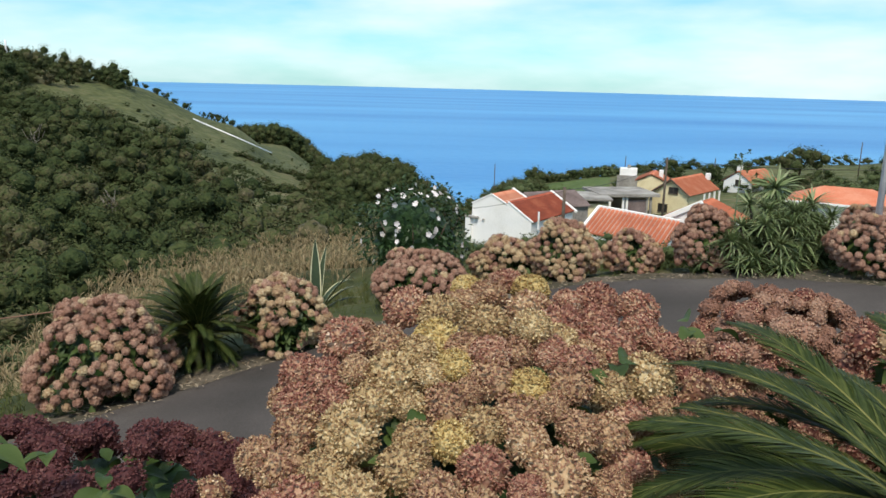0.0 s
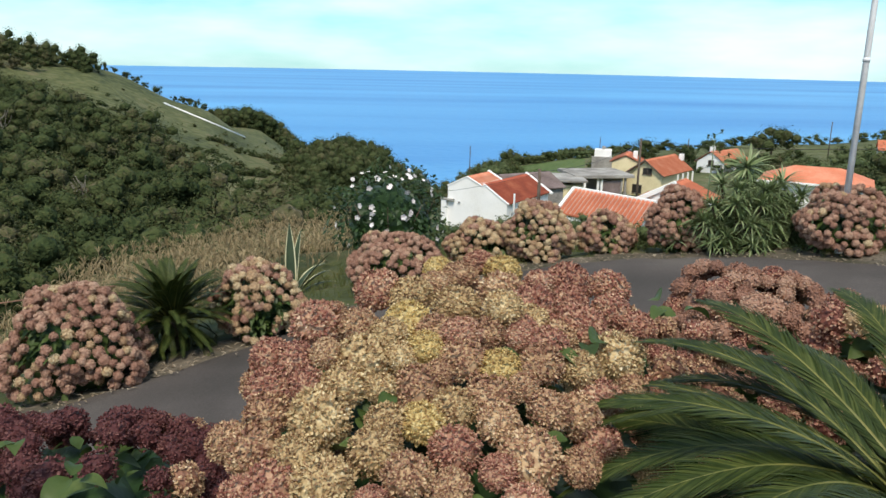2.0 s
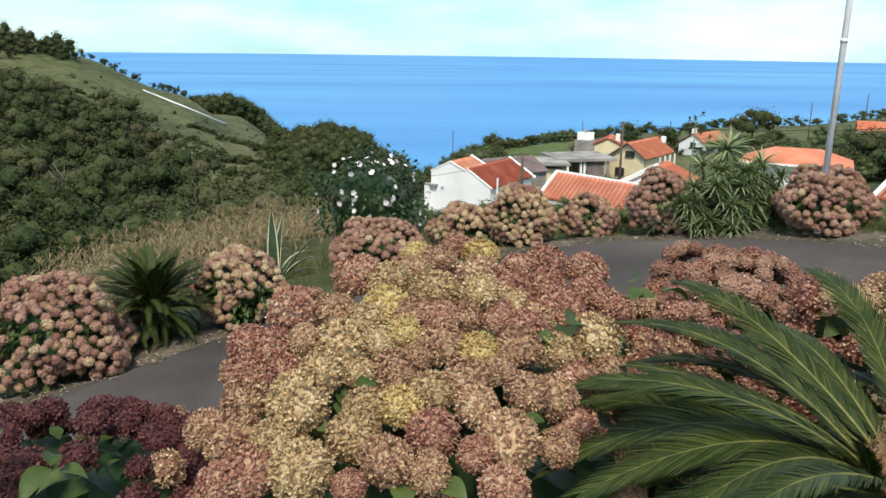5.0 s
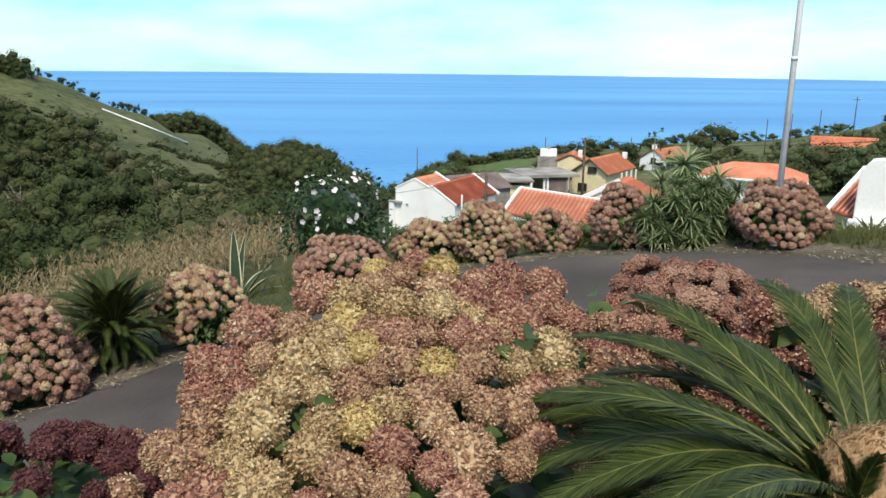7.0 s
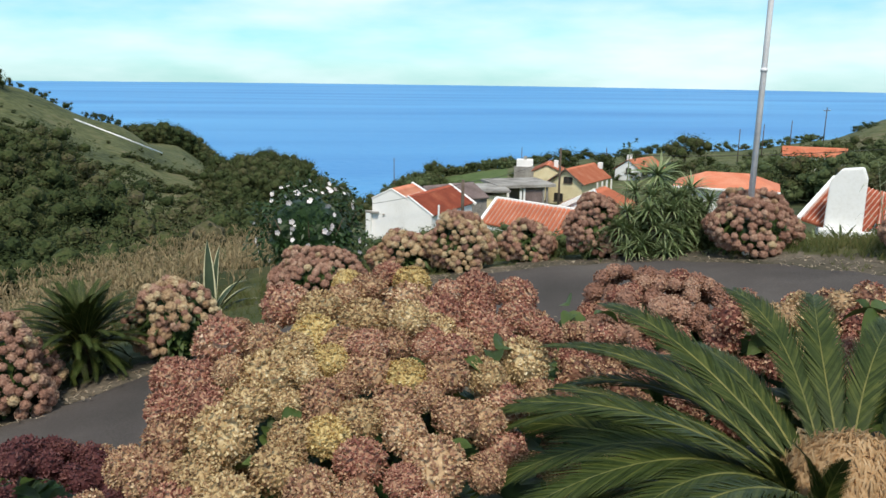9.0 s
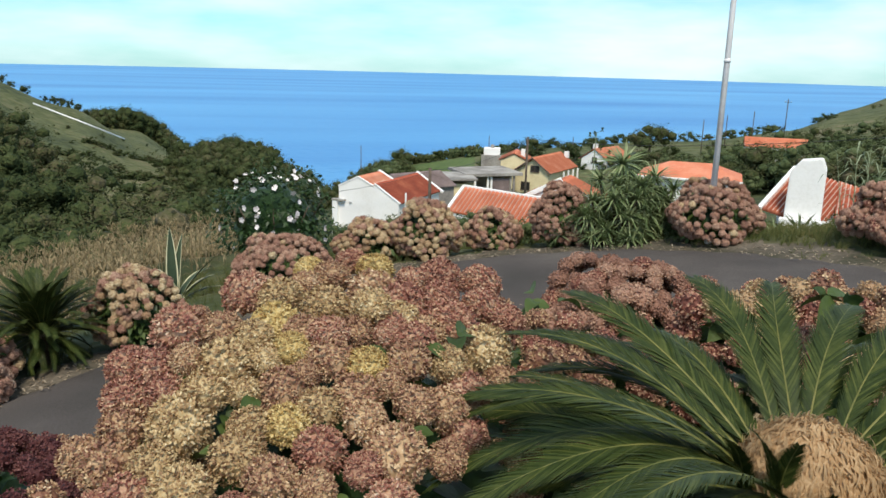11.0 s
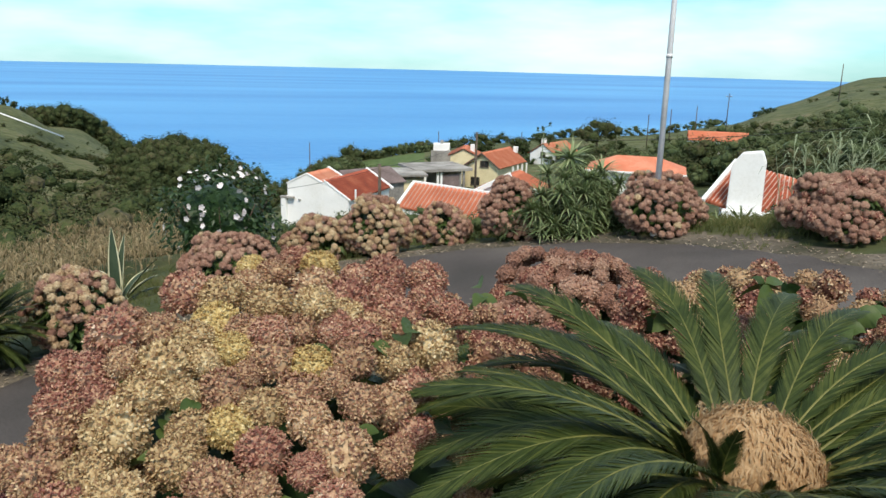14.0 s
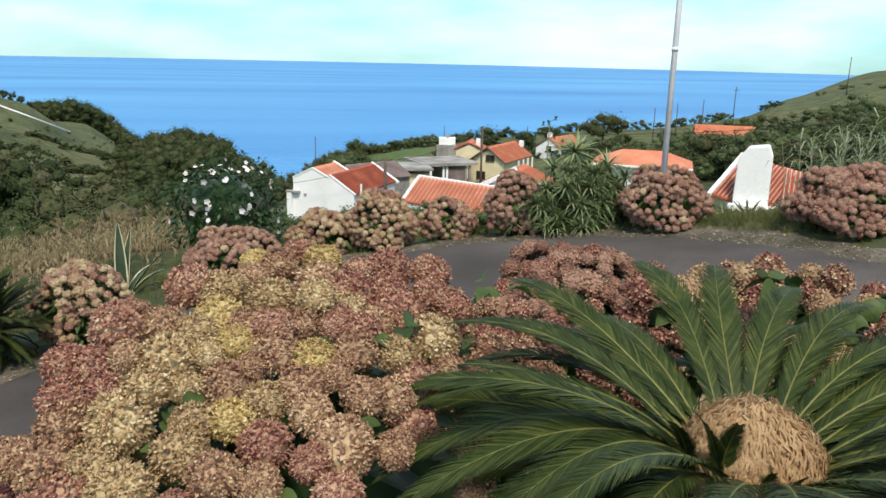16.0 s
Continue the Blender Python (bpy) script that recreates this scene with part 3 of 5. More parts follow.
GREEN_SPOTS = [(2.68, 3.23, 3.9), (2.63, 3.14, 3.9), (2.77, 2.75, 3.93), (2.58, 2.79, 3.85), (2.63, 2.74, 3.86), (2.63, 3.28, 3.88), (1.42, 4.16, 3.66), (1.51, 4.13, 3.65)]
BIG = [(*h, k) for k, hs in enumerate((ROSE_HEADS, TAN_HEADS, CREAM_HEADS, YELLOW_HEADS)) for h in hs]
hydrangea(0.12, 2.74, 0.84, 0.95, 1.34, 0.082, 95, ((ROSE, 0.4), (TAN, 0.35), (CREAM, 0.2), (YELLOW, 0.05)),
          "large hydrangea bush with faded cream and dusty pink mopheads", "hydrangeas by the garden", 3, BIG, NEAR_FLOWERS, 420, 0.15, 2.62, -0.5, 1.3, leaf_spots=LEAF_SPOTS, core_size=0.9, spot_leaf=0.115)
hydrangea(-1.65, 3.45, 0.9, 0.8, 0.84, 0.085, 150, ((WINE, 0.97), (TAN, 0.03)),
          "hydrangea bush with deep wine-red drying mopheads", "hydrangeas by the garden", 4, (), MID_FLOWERS, 320, 0.13, 2.35, gap=1.3, outer=8, leaf_spots=WINE_LEAVES, spot_leaf=0.13)
hydrangea(2.5, 5.35, 0.7, 0.55, 1.0, 0.078, 170, ((FADED, 0.7), (ROSE, 0.3)),
          "hydrangea bush with brownish rose mopheads beside the lane", "hydrangeas by the garden", 5, (), MID_FLOWERS, 300, 0.13, 2.5, 0.0, 1.1, outer=10)
hydrangea(2.95, 3.75, 0.85, 0.7, 1.17, 0.1, 110, ((ROSE, 0.35), (PALE, 0.3), (CREAM, 0.2), (TAN, 0.15)),
          "hydrangea bush with pink and cream mopheads and big leaves", "hydrangeas by the garden", 6, (), MID_FLOWERS, 320, 0.17, 2.6, 0.1, 1.15, outer=16, leaf_spots=GREEN_SPOTS, spot_leaf=0.17)
hydrangea(1.35, 3.7, 0.6, 0.55, 1.05, 0.085, 90, ((TAN, 0.6), (ROSE, 0.4)),
          "low hydrangea bush shaded under palm fronds", "hydrangeas by the garden", 61, (), MID_FLOWERS, 200, 0.16, 2.6)
hydrangea(3.9, 3.35, 0.6, 0.5, 1.1, 0.1, 70, ((ROSE, 0.5), (TAN, 0.3), (CREAM, 0.2)),
          "hydrangea bush with pink and cream mopheads and big leaves", "hydrangeas by the garden", 63, (), MID_FLOWERS, 260, 0.17, 2.62, 0.1, 1.15, outer=24)
for k, (x, y, rx, ry, h, n, mats, label) in enumerate((
        (-4.4, 9.75, 0.85, 0.75, 1.32, 150, ((FADED, 0.88), (PALE, 0.12)), "rounded hydrangea bush with faded pink mopheads on the verge"),
        (-2.3, 11.2, 0.6, 0.55, 1.12, 90, ((PALE, 0.65), (FADED, 0.35)), "hydrangea bush with cream and tan mopheads on the verge"),
        (-0.25, 13.25, 0.85, 0.65, 0.95, 130, ((FADED, 0.92), (PALE, 0.08)), "low wide hydrangea bush of brownish pink mopheads"),
        (1.3, 14.55, 0.62, 0.5, 0.88, 90, ((PALE, 0.6), (FADED, 0.4)), "hydrangea bush with yellowish and tan mopheads"),
        (2.36, 14.3, 0.58, 0.55, 1.15, 110, ((PALE, 0.6), (FADED, 0.4)), "tall hydrangea bush with cream mopheads at the bend"),
        (3.68, 14.3, 0.47, 0.45, 0.82, 70, ((PALE, 0.4), (FADED, 0.6)), "small hydrangea bush with tan mopheads beside the lane"),
        (4.86, 13.72, 0.53, 0.5, 1.22, 110, ((FADED, 1.0),), "tall hydrangea bush with dusty pink mopheads"),
        (7.05, 12.14, 0.7, 0.58, 1.06, 125, ((FADED, 0.93), (PALE, 0.07)), "hydrangea bush of dusty pink mopheads round the pole"),
        (9.05, 9.95, 0.88, 0.75, 0.95, 160, ((FADED, 0.9), (ROSE, 0.1)), "wide hydrangea bush of brownish pink mopheads"))):
    hydrangea(x, y, rx, ry, h, 0.078, int(n * 2.4), mats, label, "hydrangeas along the lane", 30 + k, gaps=3, outer=14)


# ---- palms, agave, spiky plants ----
def frond_mesh(name, lift, sag, seed, pairs=130, longest=0.14):
    """A feather leaf of length 1 from the origin along +x: a curved midrib and two combs of narrow leaflets."""
    rng = np.random.default_rng(seed)

    def mid(t):
        return np.array([t * (1 - 0.12 * t), 0.03 * math.sin(3 * t + seed), lift * t - sag * t * t])

    vs, fs, slots = [], [], []
    for i in range(pairs):
        t = 0.1 + 0.9 * (i + 0.5) / pairs
        p, q = mid(t), mid(t + 0.02)
        d = (q - p) / np.linalg.norm(q - p)
        size = longest * min(1, 0.35 + 2.6 * (t - 0.1)) * (1 - 0.62 * max(0, (t - 0.55) / 0.45) ** 1.5)
        for side in (-1, 1):
            s = np.array([-d[1], d[0], 0]) * side
            u = np.cross(d, s) * side
            fwd = 1.3 + 0.5 * t + rng.normal(0, 0.05)
            way = d * fwd + s * 0.95 + u * (0.35 + rng.normal(0, 0.06))
            way /= np.linalg.norm(way)
            L = size * rng.uniform(0.88, 1.08)
            w = 0.006
            k = len(vs)
            for a, ww in ((0, 0.8), (0.5, 1.0), (1.0, 0.12)):
                c = p + way * L * a + np.array([0, 0, -0.22 * L * a * a]) + d * 0.18 * L * a * a
                vs += [c - d * w * ww, c + d * w * ww]
            fs += [(k, k + 1, k + 3, k + 2), (k + 2, k + 3, k + 5, k + 4)]
            slots += [0, 0]
    n = 14
    for i in range(n + 1):
        t = i / n
        p = mid(t)
        w = 0.008 * (1 - 0.85 * t)
        vs += [p + np.array([0, -w, -w]), p + np.array([0, w, -w]), p + np.array([0, 0, w])]
    k = len(vs) - 3 * (n + 1)
    for i in range(n):
        a = k + 3 * i
        for x, y in ((0, 1), (1, 2), (2, 0)):
            fs.append((a + x, a + y, a + 3 + y, a + 3 + x))
            slots.append(1)
    return mesh_np(name, vs, fs, (SAGO, RACHIS), slots)


FRONDS = [frond_mesh("frond", l, s, k) for k, (l, s) in enumerate(((0.46, 0.42), (0.42, 0.5), (0.5, 0.48), (0.4, 0.36), (0.5, 0.62)))]


def sago(x, y, z, length, crown, rows, label, group, seed, trunk=0.16, ground=None):
    """A sago palm: a stubby scaly trunk and rings of fronds; rows: how many, their rise in degrees, length."""
    rng = np.random.default_rng(seed)
    ground = ground_at(x, y) - 0.05 if ground is None else ground
    palm = thing("sago_palm", (x, y, ground), label, "palm", group)
    zc = z - ground
    bm = bmesh.new()
    tube(bm, [(0, 0, 0), (0, 0, zc * 0.5), (0, 0, zc * 0.9), (0, 0, zc + 0.05)], [trunk * 1.1, trunk, trunk * 1.05, trunk * 0.7], 14)
    for k in range(120):
        a, h = rng.uniform(0, 6.28), rng.uniform(0, zc)
        v, f = strip([(math.cos(a) * trunk * 0.95, math.sin(a) * trunk * 0.95, h), (math.cos(a) * trunk * 1.25, math.sin(a) * trunk * 1.25, h + 0.04), (math.cos(a) * trunk * 1.35, math.sin(a) * trunk * 1.35, h + 0.08)], [0.02, 0.018, 0.004], (0, 0, 1))
        q = [bm.verts.new(p) for p in v]
        for c in f:
            bm.faces.new([q[i] for i in c])
    part("trunk", bm, BARK, palm)
    for count, rise, reach, start in rows:
        for k in range(count):
            a = start + 360 * k / count + rng.normal(0, 2)
            ob = new("frond", FRONDS[int(rng.integers(len(FRONDS)))])
            ob.parent = palm
            m = pose(0, 0, zc, 0, 0, a) @ pose(crown, 0, 0, 0, -(rise + rng.normal(0, 4)), 0) @ pose(0, 0, 0, rng.normal(0, 5 if rise > 0 else 24), 0, 0)
            ob.matrix_basis = m @ Matrix.Scale(length * reach * rng.uniform(0.92, 1.06), 4)
    return palm


near_palm = sago(1.68, 1.98, 3.68, 1.12, 0.14, ((22, 19, 1.0, -1.2), (26, 9, 1.03, 7), (15, -4, 1.02, 2), (11, -20, 0.97, 12)),
                 "large sago palm with glossy dark green fronds", "", 11, 0.17)
# felted crown of seed leaves in the middle of the palm
rng = np.random.default_rng(8)
pieces = []
for p in ball_points(6500):
    if p[2] < -0.25:
        continue
    n = p / np.linalg.norm(p)
    c = n * np.array([0.2, 0.2, 0.165]) * (1 + 0.03 * math.sin(14 * n[0] + 9 * n[1]) + rng.normal(0, 0.012))
    up = np.array([0, 0, 1.0]) - n * n[2] + rng.normal(0, 0.22, 3)
    up /= np.linalg.norm(up) + 1e-6
    side = np.cross(n, up) * rng.normal(0, 0.35)
    L = rng.uniform(0.018, 0.045)
    a = c - n * 0.005
    pieces.append(strip([a, a + (up * 0.5 + n * 0.24 + side * 0.2) * L, a + (up * 0.9 + n * 0.2 + side * 0.5) * L, a + (up * 1.15 + n * 0.06 + side * 0.8) * L], [0.0022, 0.0036, 0.0028, 0.0006], n + rng.normal(0, 0.2, 3), 0.3))
v, f = gather(pieces)
crown = part("seed_crown", mesh_np("seed_crown", v, f, (CONE,)), CONE, near_palm, "tan felted dome of seed leaves")
crown.location = (0, 0, 3.715 - near_palm.location.z)
crown.scale = (1.08, 1.08, 1.12)
bm = bmesh.new()
bmesh.ops.create_uvsphere(bm, u_segments=24, v_segments=12, radius=1)
for q in bm.verts:
    q.co = Vector((q.co.x * 0.2, q.co.y * 0.2, q.co.z * 0.165)) * (1 + 0.04 * math.sin(q.co.x * 13 + q.co.y * 17))
heart = part("crown_core", bm, CONE, near_palm, "tan felt under the seed leaves")
heart.location, heart.scale = crown.location, crown.scale
# short young fronds curling up against the dome
for a, out, rise, size, roll in ((190, 0.23, 72, 0.44, 10), (205, 0.24, 82, 0.46, -25), (219, 0.25, 90, 0.42, 20), (246, 0.26, 94, 0.26, -10), (262, 0.26, 90, 0.26, 12), (282, 0.25, 80, 0.3, 8)):
    ob = new("young_frond", FRONDS[4])
    ob.parent = near_palm
    ob.matrix_basis = pose(0, 0, 3.6 - near_palm.location.z, 0, 0, a) @ pose(out, 0, 0, 0, -rise, 0) @ pose(0, 0, 0, roll, 0, 0) @ Matrix.Diagonal((size, size * 1.5, size, 1))

sago(-3.5, 10.8, 1.2, 1.1, 0.04, ((15, 64, 0.95, 5), (19, 47, 1.0, 15), (21, 30, 1.0, 2), (20, 13, 0.97, 12), (18, -6, 0.9, 20), (16, -26, 0.75, 8), (12, -44, 0.6, 20)),
     "bushy dark green sago palm on the verge", "", 12, 0.12)


def agave(x, y, label):
    """A few broad channelled leaves with cream margins; each: bearing, rise, length, bend, half width."""
    plant = thing("variegated_agave", (x, y, ground_at(x, y) - 0.03), label, "agave")
    for a, rise, L, bend, wide in ((100, 86, 1.3, 0.04, 0.1), (60, 81, 1.2, 0.06, 0.085), (-12, 57, 1.3, 0.12, 0.045), (0, 50, 0.85, 0.15, 0.09), (12, 33, 0.85, 0.2, 0.06), (172, 78, 1.5, 1.3, 0.075),
                                   (-95, 78, 0.55, 0.05, 0.1), (-130, 74, 0.62, 0.1, 0.08), (190, 62, 1.0, 0.9, 0.08), (-65, 52, 0.7, 0.5, 0.075), (125, 62, 1.0, 0.5, 0.075), (35, 60, 0.9, 0.3, 0.08), (205, 30, 0.7, 0.6, 0.065)):
        L, vs, fs, sl = 1.12 * L, [], [], []
        h = np.array([math.cos(radians(a)), math.sin(radians(a)), 0])
        s = np.array([-h[1], h[0], 0])
        for i in range(11):
            t = i / 10
            e = radians(rise) - bend * t * t
            c = h * (0.05 + L * t * math.cos(e)) + np.array([0, 0, L * t * math.sin(e) - 0.35 * bend * t**3])
            w = 1.3 * wide * (0.6 + 1.25 * t - 1.84 * t * t) + 0.002
            u = np.cross(s, h * math.cos(e) + np.array([0, 0, math.sin(e)]))
            for q in (-1, -0.78, 0, 0.78, 1):
                vs.append(c + s * w * q - u * w * 0.4 * abs(q))
        for i in range(10):
            for q in range(4):
                j = i * 5 + q
                fs.append((j, j + 1, j + 6, j + 5))
                sl.append(1 if q in (0, 3) else 0)
        part("leaf", mesh_np("leaf", vs, fs, (AGAVE, AGAVE_EDGE), sl, True), (AGAVE, AGAVE_EDGE), plant)
    return plant


agave(-2.32, 14.2, "variegated agave with cream-edged upright leaves")


def rosette_mesh(name, leaves, length, width, seed, up=0.9, droop=0.9):
    rng = np.random.default_rng(seed)
    ps = []
    for k in range(leaves):
        a = k * 2.399 + rng.normal(0, 0.2)
        e = up * (1 - k / leaves) * 1.5 - 0.25 + rng.normal(0, 0.1)
        L = length * rng.uniform(0.8, 1.15)
        h = np.array([math.cos(a), math.sin(a), 0])
        pts = [h * L * t * math.cos(e) + np.array([0, 0, L * (t * math.sin(e) - droop * 0.35 * t * t)]) for t in (0, 0.35, 0.7, 1.0)]
        ps.append(strip(pts, [width * 0.8, width, width * 0.65, width * 0.05], (0, 0, 1), 0.3))
    v, f = gather(ps)
    return mesh_np(name, v, f, (SPIKE,))


ROSETTES = [rosette_mesh("leaf_rosette", 56, 0.58, 0.021, 40 + k) for k in range(3)]


def spiky_clump(x, y, spots, label, seed):
    rng = np.random.default_rng(seed)
    g = ground_at(x, y) - 0.05
    plant = thing("dragon_tree_clump", (x, y, g), label, "shrub")
    for px, py, h, s in spots:
        bm = bmesh.new()
        tube(bm, [(px * 0.5, py * 0.5, 0), (px * 0.85, py * 0.85, h * 0.55), (px, py, h)], [0.05, 0.04, 0.03], 7)
        part("stem", bm, BARK, plant)
        ob = new("leaf_rosette", ROSETTES[int(rng.integers(3))])
        ob.parent = plant
        ob.matrix_basis = pose(px, py, h, rng.normal(0, 10), rng.normal(0, 10), rng.uniform(0, 360)) @ Matrix.Scale(s, 4)


rng = np.random.default_rng(77)
spots = [(-0.1, 0.3, 1.45, 1.0), (0.45, 0.05, 1.22, 0.9), (-0.5, 0.3, 1.15, 0.85), (0.8, 0.0, 1.0, 0.8), (-0.3, 0.0, 1.1, 0.8), (0.15, -0.1, 1.05, 0.8)]
for k in range(84):
    a, d = rng.uniform(0, 6.28), rng.uniform(0.1, 1.0) ** 0.6
    spots.append((1.28 * d * math.cos(a) - 0.08, 0.55 * d * math.sin(a), max(0.1, 1.0 * (1 - d * d) * rng.uniform(0.45, 1.2) + 0.08), rng.uniform(0.6, 0.85)))
spiky_clump(5.98, 13.2, spots, "dense clump of spiky green strap-leaved plants", 3)

spiky_clump(9.6, 13.1, [(-0.2, 0, 0.15, 1.2), (0.25, 0.1, 0.12, 1.0), (0.6, -0.1, 0.1, 0.9), (-0.6, 0.1, 0.1, 0.9)], "low clump of pointed strap leaves beside the cottage", 4)


def flower_stalk(x, y, top, label):
    g = ground_at(x, y) - 0.1
    plant = thing("agave_flower_stalk", (x, y, g), label, "plant")
    bm = bmesh.new()
    h = top - g
    tube(bm, [(0, 0, 0), (0.05, 0, h * 0.6), (0.1, 0, h)], [0.05, 0.035, 0.015], 6)
    rng = np.random.default_rng(3)
    for k in range(9):
        a, t = k * 2.4, 0.78 + 0.22 * k / 8
        L = 0.75 * (1.05 - 0.5 * k / 8)
        tip = np.array([0.08 + L * math.cos(a), L * math.sin(a), h * t + 0.12])
        tube(bm, [(0.08, 0, h * t - 0.05), tuple(tip)], [0.014, 0.008], 5)
        v, f = gather([leaf_shape(rng, tip, rng.normal(0, 1, 3) + np.array([0, 0, 0.6]), 0.16, 0.1, 0.2, 3) for _ in range(14)])
        part("flower_tuft", mesh_np("flower_tuft", v, f, (SHRUB,)), SHRUB, plant)
    part("stalk", bm, REED, plant)


flower_stalk(14.4, 37.3, 1.75, "tall branched agave flower stalk with green tufts")


def leafy_crown(rng, rx, ry, rz, n, size, low=-0.7):
    """Many small leaves through the outer shell of an uneven crown."""
    ps = []
    for _ in range(n):
        d = rng.normal(0, 1, 3)
        d /= np.linalg.norm(d)
        if d[2] < low:
            continue
        lump = 1 + 0.14 * math.sin(4 * d[0] + 6 * d[1]) + 0.1 * math.sin(9 * d[2] + 3 * d[0])
        p = d * np.array([rx, ry, rz]) * lump * rng.uniform(0.72, 1.04)
        ps.append(leaf_shape(rng, p, d + rng.normal(0, 0.7, 3), size * rng.uniform(0.7, 1.3), 0.35, 0.2, 3))
    return gather(ps)


def hibiscus(x, y, w, h, label, seed):
    rng = np.random.default_rng(seed)
    g = ground_at(x, y) - 0.05
    tree = thing("hibiscus_tree", (x, y, g), label, "tree")
    bm = bmesh.new()
    tube(bm, [(0, 0, 0), (0.03, 0.02, h * 0.3), (0.05, 0, h * 0.6)], [0.07, 0.055, 0.03], 8)
    for k in range(8):
        a = k * 0.785
        tube(bm, [(0.02, 0.01, h * 0.22), (0.3 * w * math.cos(a), 0.3 * w * math.sin(a), h * 0.5), (0.42 * w * math.cos(a), 0.42 * w * math.sin(a), h * 0.72)], [0.03, 0.02, 0.008], 5)
    part("trunk", bm, BARK, tree)
    v, f = leafy_crown(rng, w / 2, w / 2 * 0.85, h * 0.46, 3000, 0.1, -0.95)
    crown = part("crown", mesh_np("crown", v + np.array([0, 0, h * 0.55]), f, (DARKLEAF,)), DARKLEAF, tree)
    core = bmesh.new()
    bmesh.ops.create_icosphere(core, subdivisions=3, radius=1)
    for q in core.verts:
        q.co = Vector((q.co.x * w * 0.37, q.co.y * w * 0.32, h * 0.53 + q.co.z * h * 0.34)) * (1 + 0.07 * math.sin(9 * q.co.x + 8 * q.co.z))
    part("inner_foliage", core, DARKLEAF, tree)
    ps = []
    for k in range(5):
        a = math.tau * k / 5
        d = np.array([math.cos(a), math.sin(a), 0.25])
        ps.append(strip([d * 0, d * 0.55, d * 1.0], [0.12, 0.42, 0.3], (0, 0, 1), 0.1))
    ps.append(strip([(0, 0, 0), (0.1, 0, 0.4), (0.15, 0, 0.8)], [0.05, 0.04, 0.05], (0, 1, 0)))
    v, f = gather(ps)
    flower = mesh_np("flower", v, f, (WHITE_PETAL,))
    for k in range(64):
        d = rng.normal(0, 1, 3)
        d[1] -= 0.5
        d[2] += 0.55
        d /= np.linalg.norm(d)
        ob = new("flower", flower)
        ob.parent = tree
        p = d * np.array([w / 2, w / 2 * 0.85, h * 0.46]) * 1.04 + np.array([0, 0, h * 0.55])
        q = Vector(d * np.array([1, 1, 0.7]) + rng.normal(0, 0.35, 3)).to_track_quat("Z", "Y")
        ob.matrix_basis = Matrix.LocRotScale(p, q, [rng.uniform(0.036, 0.062)] * 3)


hibiscus(-0.5, 15.3, 2.15, 2.15, "dark leafy hibiscus tree with many white flowers", 9)


def reeds(x, y, n, h, spread, label, seed):
    rng = np.random.default_rng(seed)
    g = ground_at(x, y) - 0.05
    plant = thing("giant_reed_clump", (x, y, g), label, "reeds", "reeds beside the lane")
    ps = []
    for _ in range(n):
        bm = bmesh.new()
        bx, by = rng.normal(0, spread, 2)
        H = h * rng.uniform(0.7, 1.1)
        lx, ly = rng.normal(0, 0.12, 2)
        dz = ground_at(x + bx, y + by) - g - 0.05
        tube(bm, [(bx, by, dz), (bx + lx * H * 0.4, by + ly * H * 0.4, dz + H * 0.5), (bx + lx * H, by + ly * H, dz + H)], [0.014, 0.011, 0.004], 4)
        part("cane", bm, REED, plant)
        for k in range(13):
            t = 0.25 + 0.75 * k / 12
            a = rng.uniform(0, 6.28)
            c = np.array([bx + lx * H * t, by + ly * H * t, dz + H * t])
            d = np.array([math.cos(a), math.sin(a), 0])
            L = rng.uniform(0.35, 0.6)
            ps.append(strip([c, c + d * L * 0.4 + np.array([0, 0, 0.35 * L]), c + d * L * 0.8 + np.array([0, 0, 0.35 * L]), c + d * L + np.array([0, 0, 0.05 * L])], [0.01, 0.014, 0.009, 0.001], (0, 0, 1), 0.25))
    v, f = gather(ps)
    part("leaves", mesh_np("leaves", v, f, (REED,)), REED, plant)


reeds(11.6, 13.0, 26, 2.2, 0.45, "tall grey-green giant reeds behind the hydrangea", 4)
reeds(12.9, 12.6, 34, 2.15, 0.6, "tall grey-green giant reeds behind the hydrangea", 5)


# ---- houses ----
def tiled_slope(name, a, b, drop, mat, parent, label="", wave=0.24, row=0.42, roll=0.055, mortar=False):
    """Roof tiles in rolls and courses between the ridge a-b and the eave a+drop, b+drop."""
    a, b, drop = np.array(a, float), np.array(b, float), np.array(drop, float)
    along, down = np.linalg.norm(b - a), np.linalg.norm(drop)
    n = np.cross(b - a, drop)
    n /= np.linalg.norm(n)
    if n[2] < 0:
        n = -n
    cols, rows = max(2, int(along / wave)) * 4 + 1, max(2, int(down / row))
    vs, fs = [], []
    for layer in (0, 1):
        for r in range(rows):
            for edge in (0, 1):
                t = (r + edge) / rows
                for c in range(cols):
                    s = c / (cols - 1)
                    h = roll * abs(math.sin(math.pi * (c / 4))) ** 0.8 + (0.035 if edge else 0.0) + 0.02
                    vs.append(a + (b - a) * s + drop * t + n * (h if layer == 0 else -0.06))
    per, slots = rows * 2 * cols, []
    for r in range(rows * 2 - 1):
        for c in range(cols - 1):
            k = r * cols + c
            fs.append((k, k + 1, k + cols + 1, k + cols))
            slots.append(1 if mortar and c % 4 == 1 else 0)
    k0, k1, last = per, per + cols - 1, (rows * 2 - 1) * cols
    fs.append((k0, k1, per + last + cols - 1, per + last))
    for c in range(cols - 1):
        fs.append((last + c, last + c + 1, per + last + c + 1, per + last + c))
    slots += [0] * (len(fs) - len(slots))
    mats = (mat, MORTAR) if mortar else (mat,)
    return part(name, mesh_np(name, vs, fs, mats, slots), mats, parent, label)


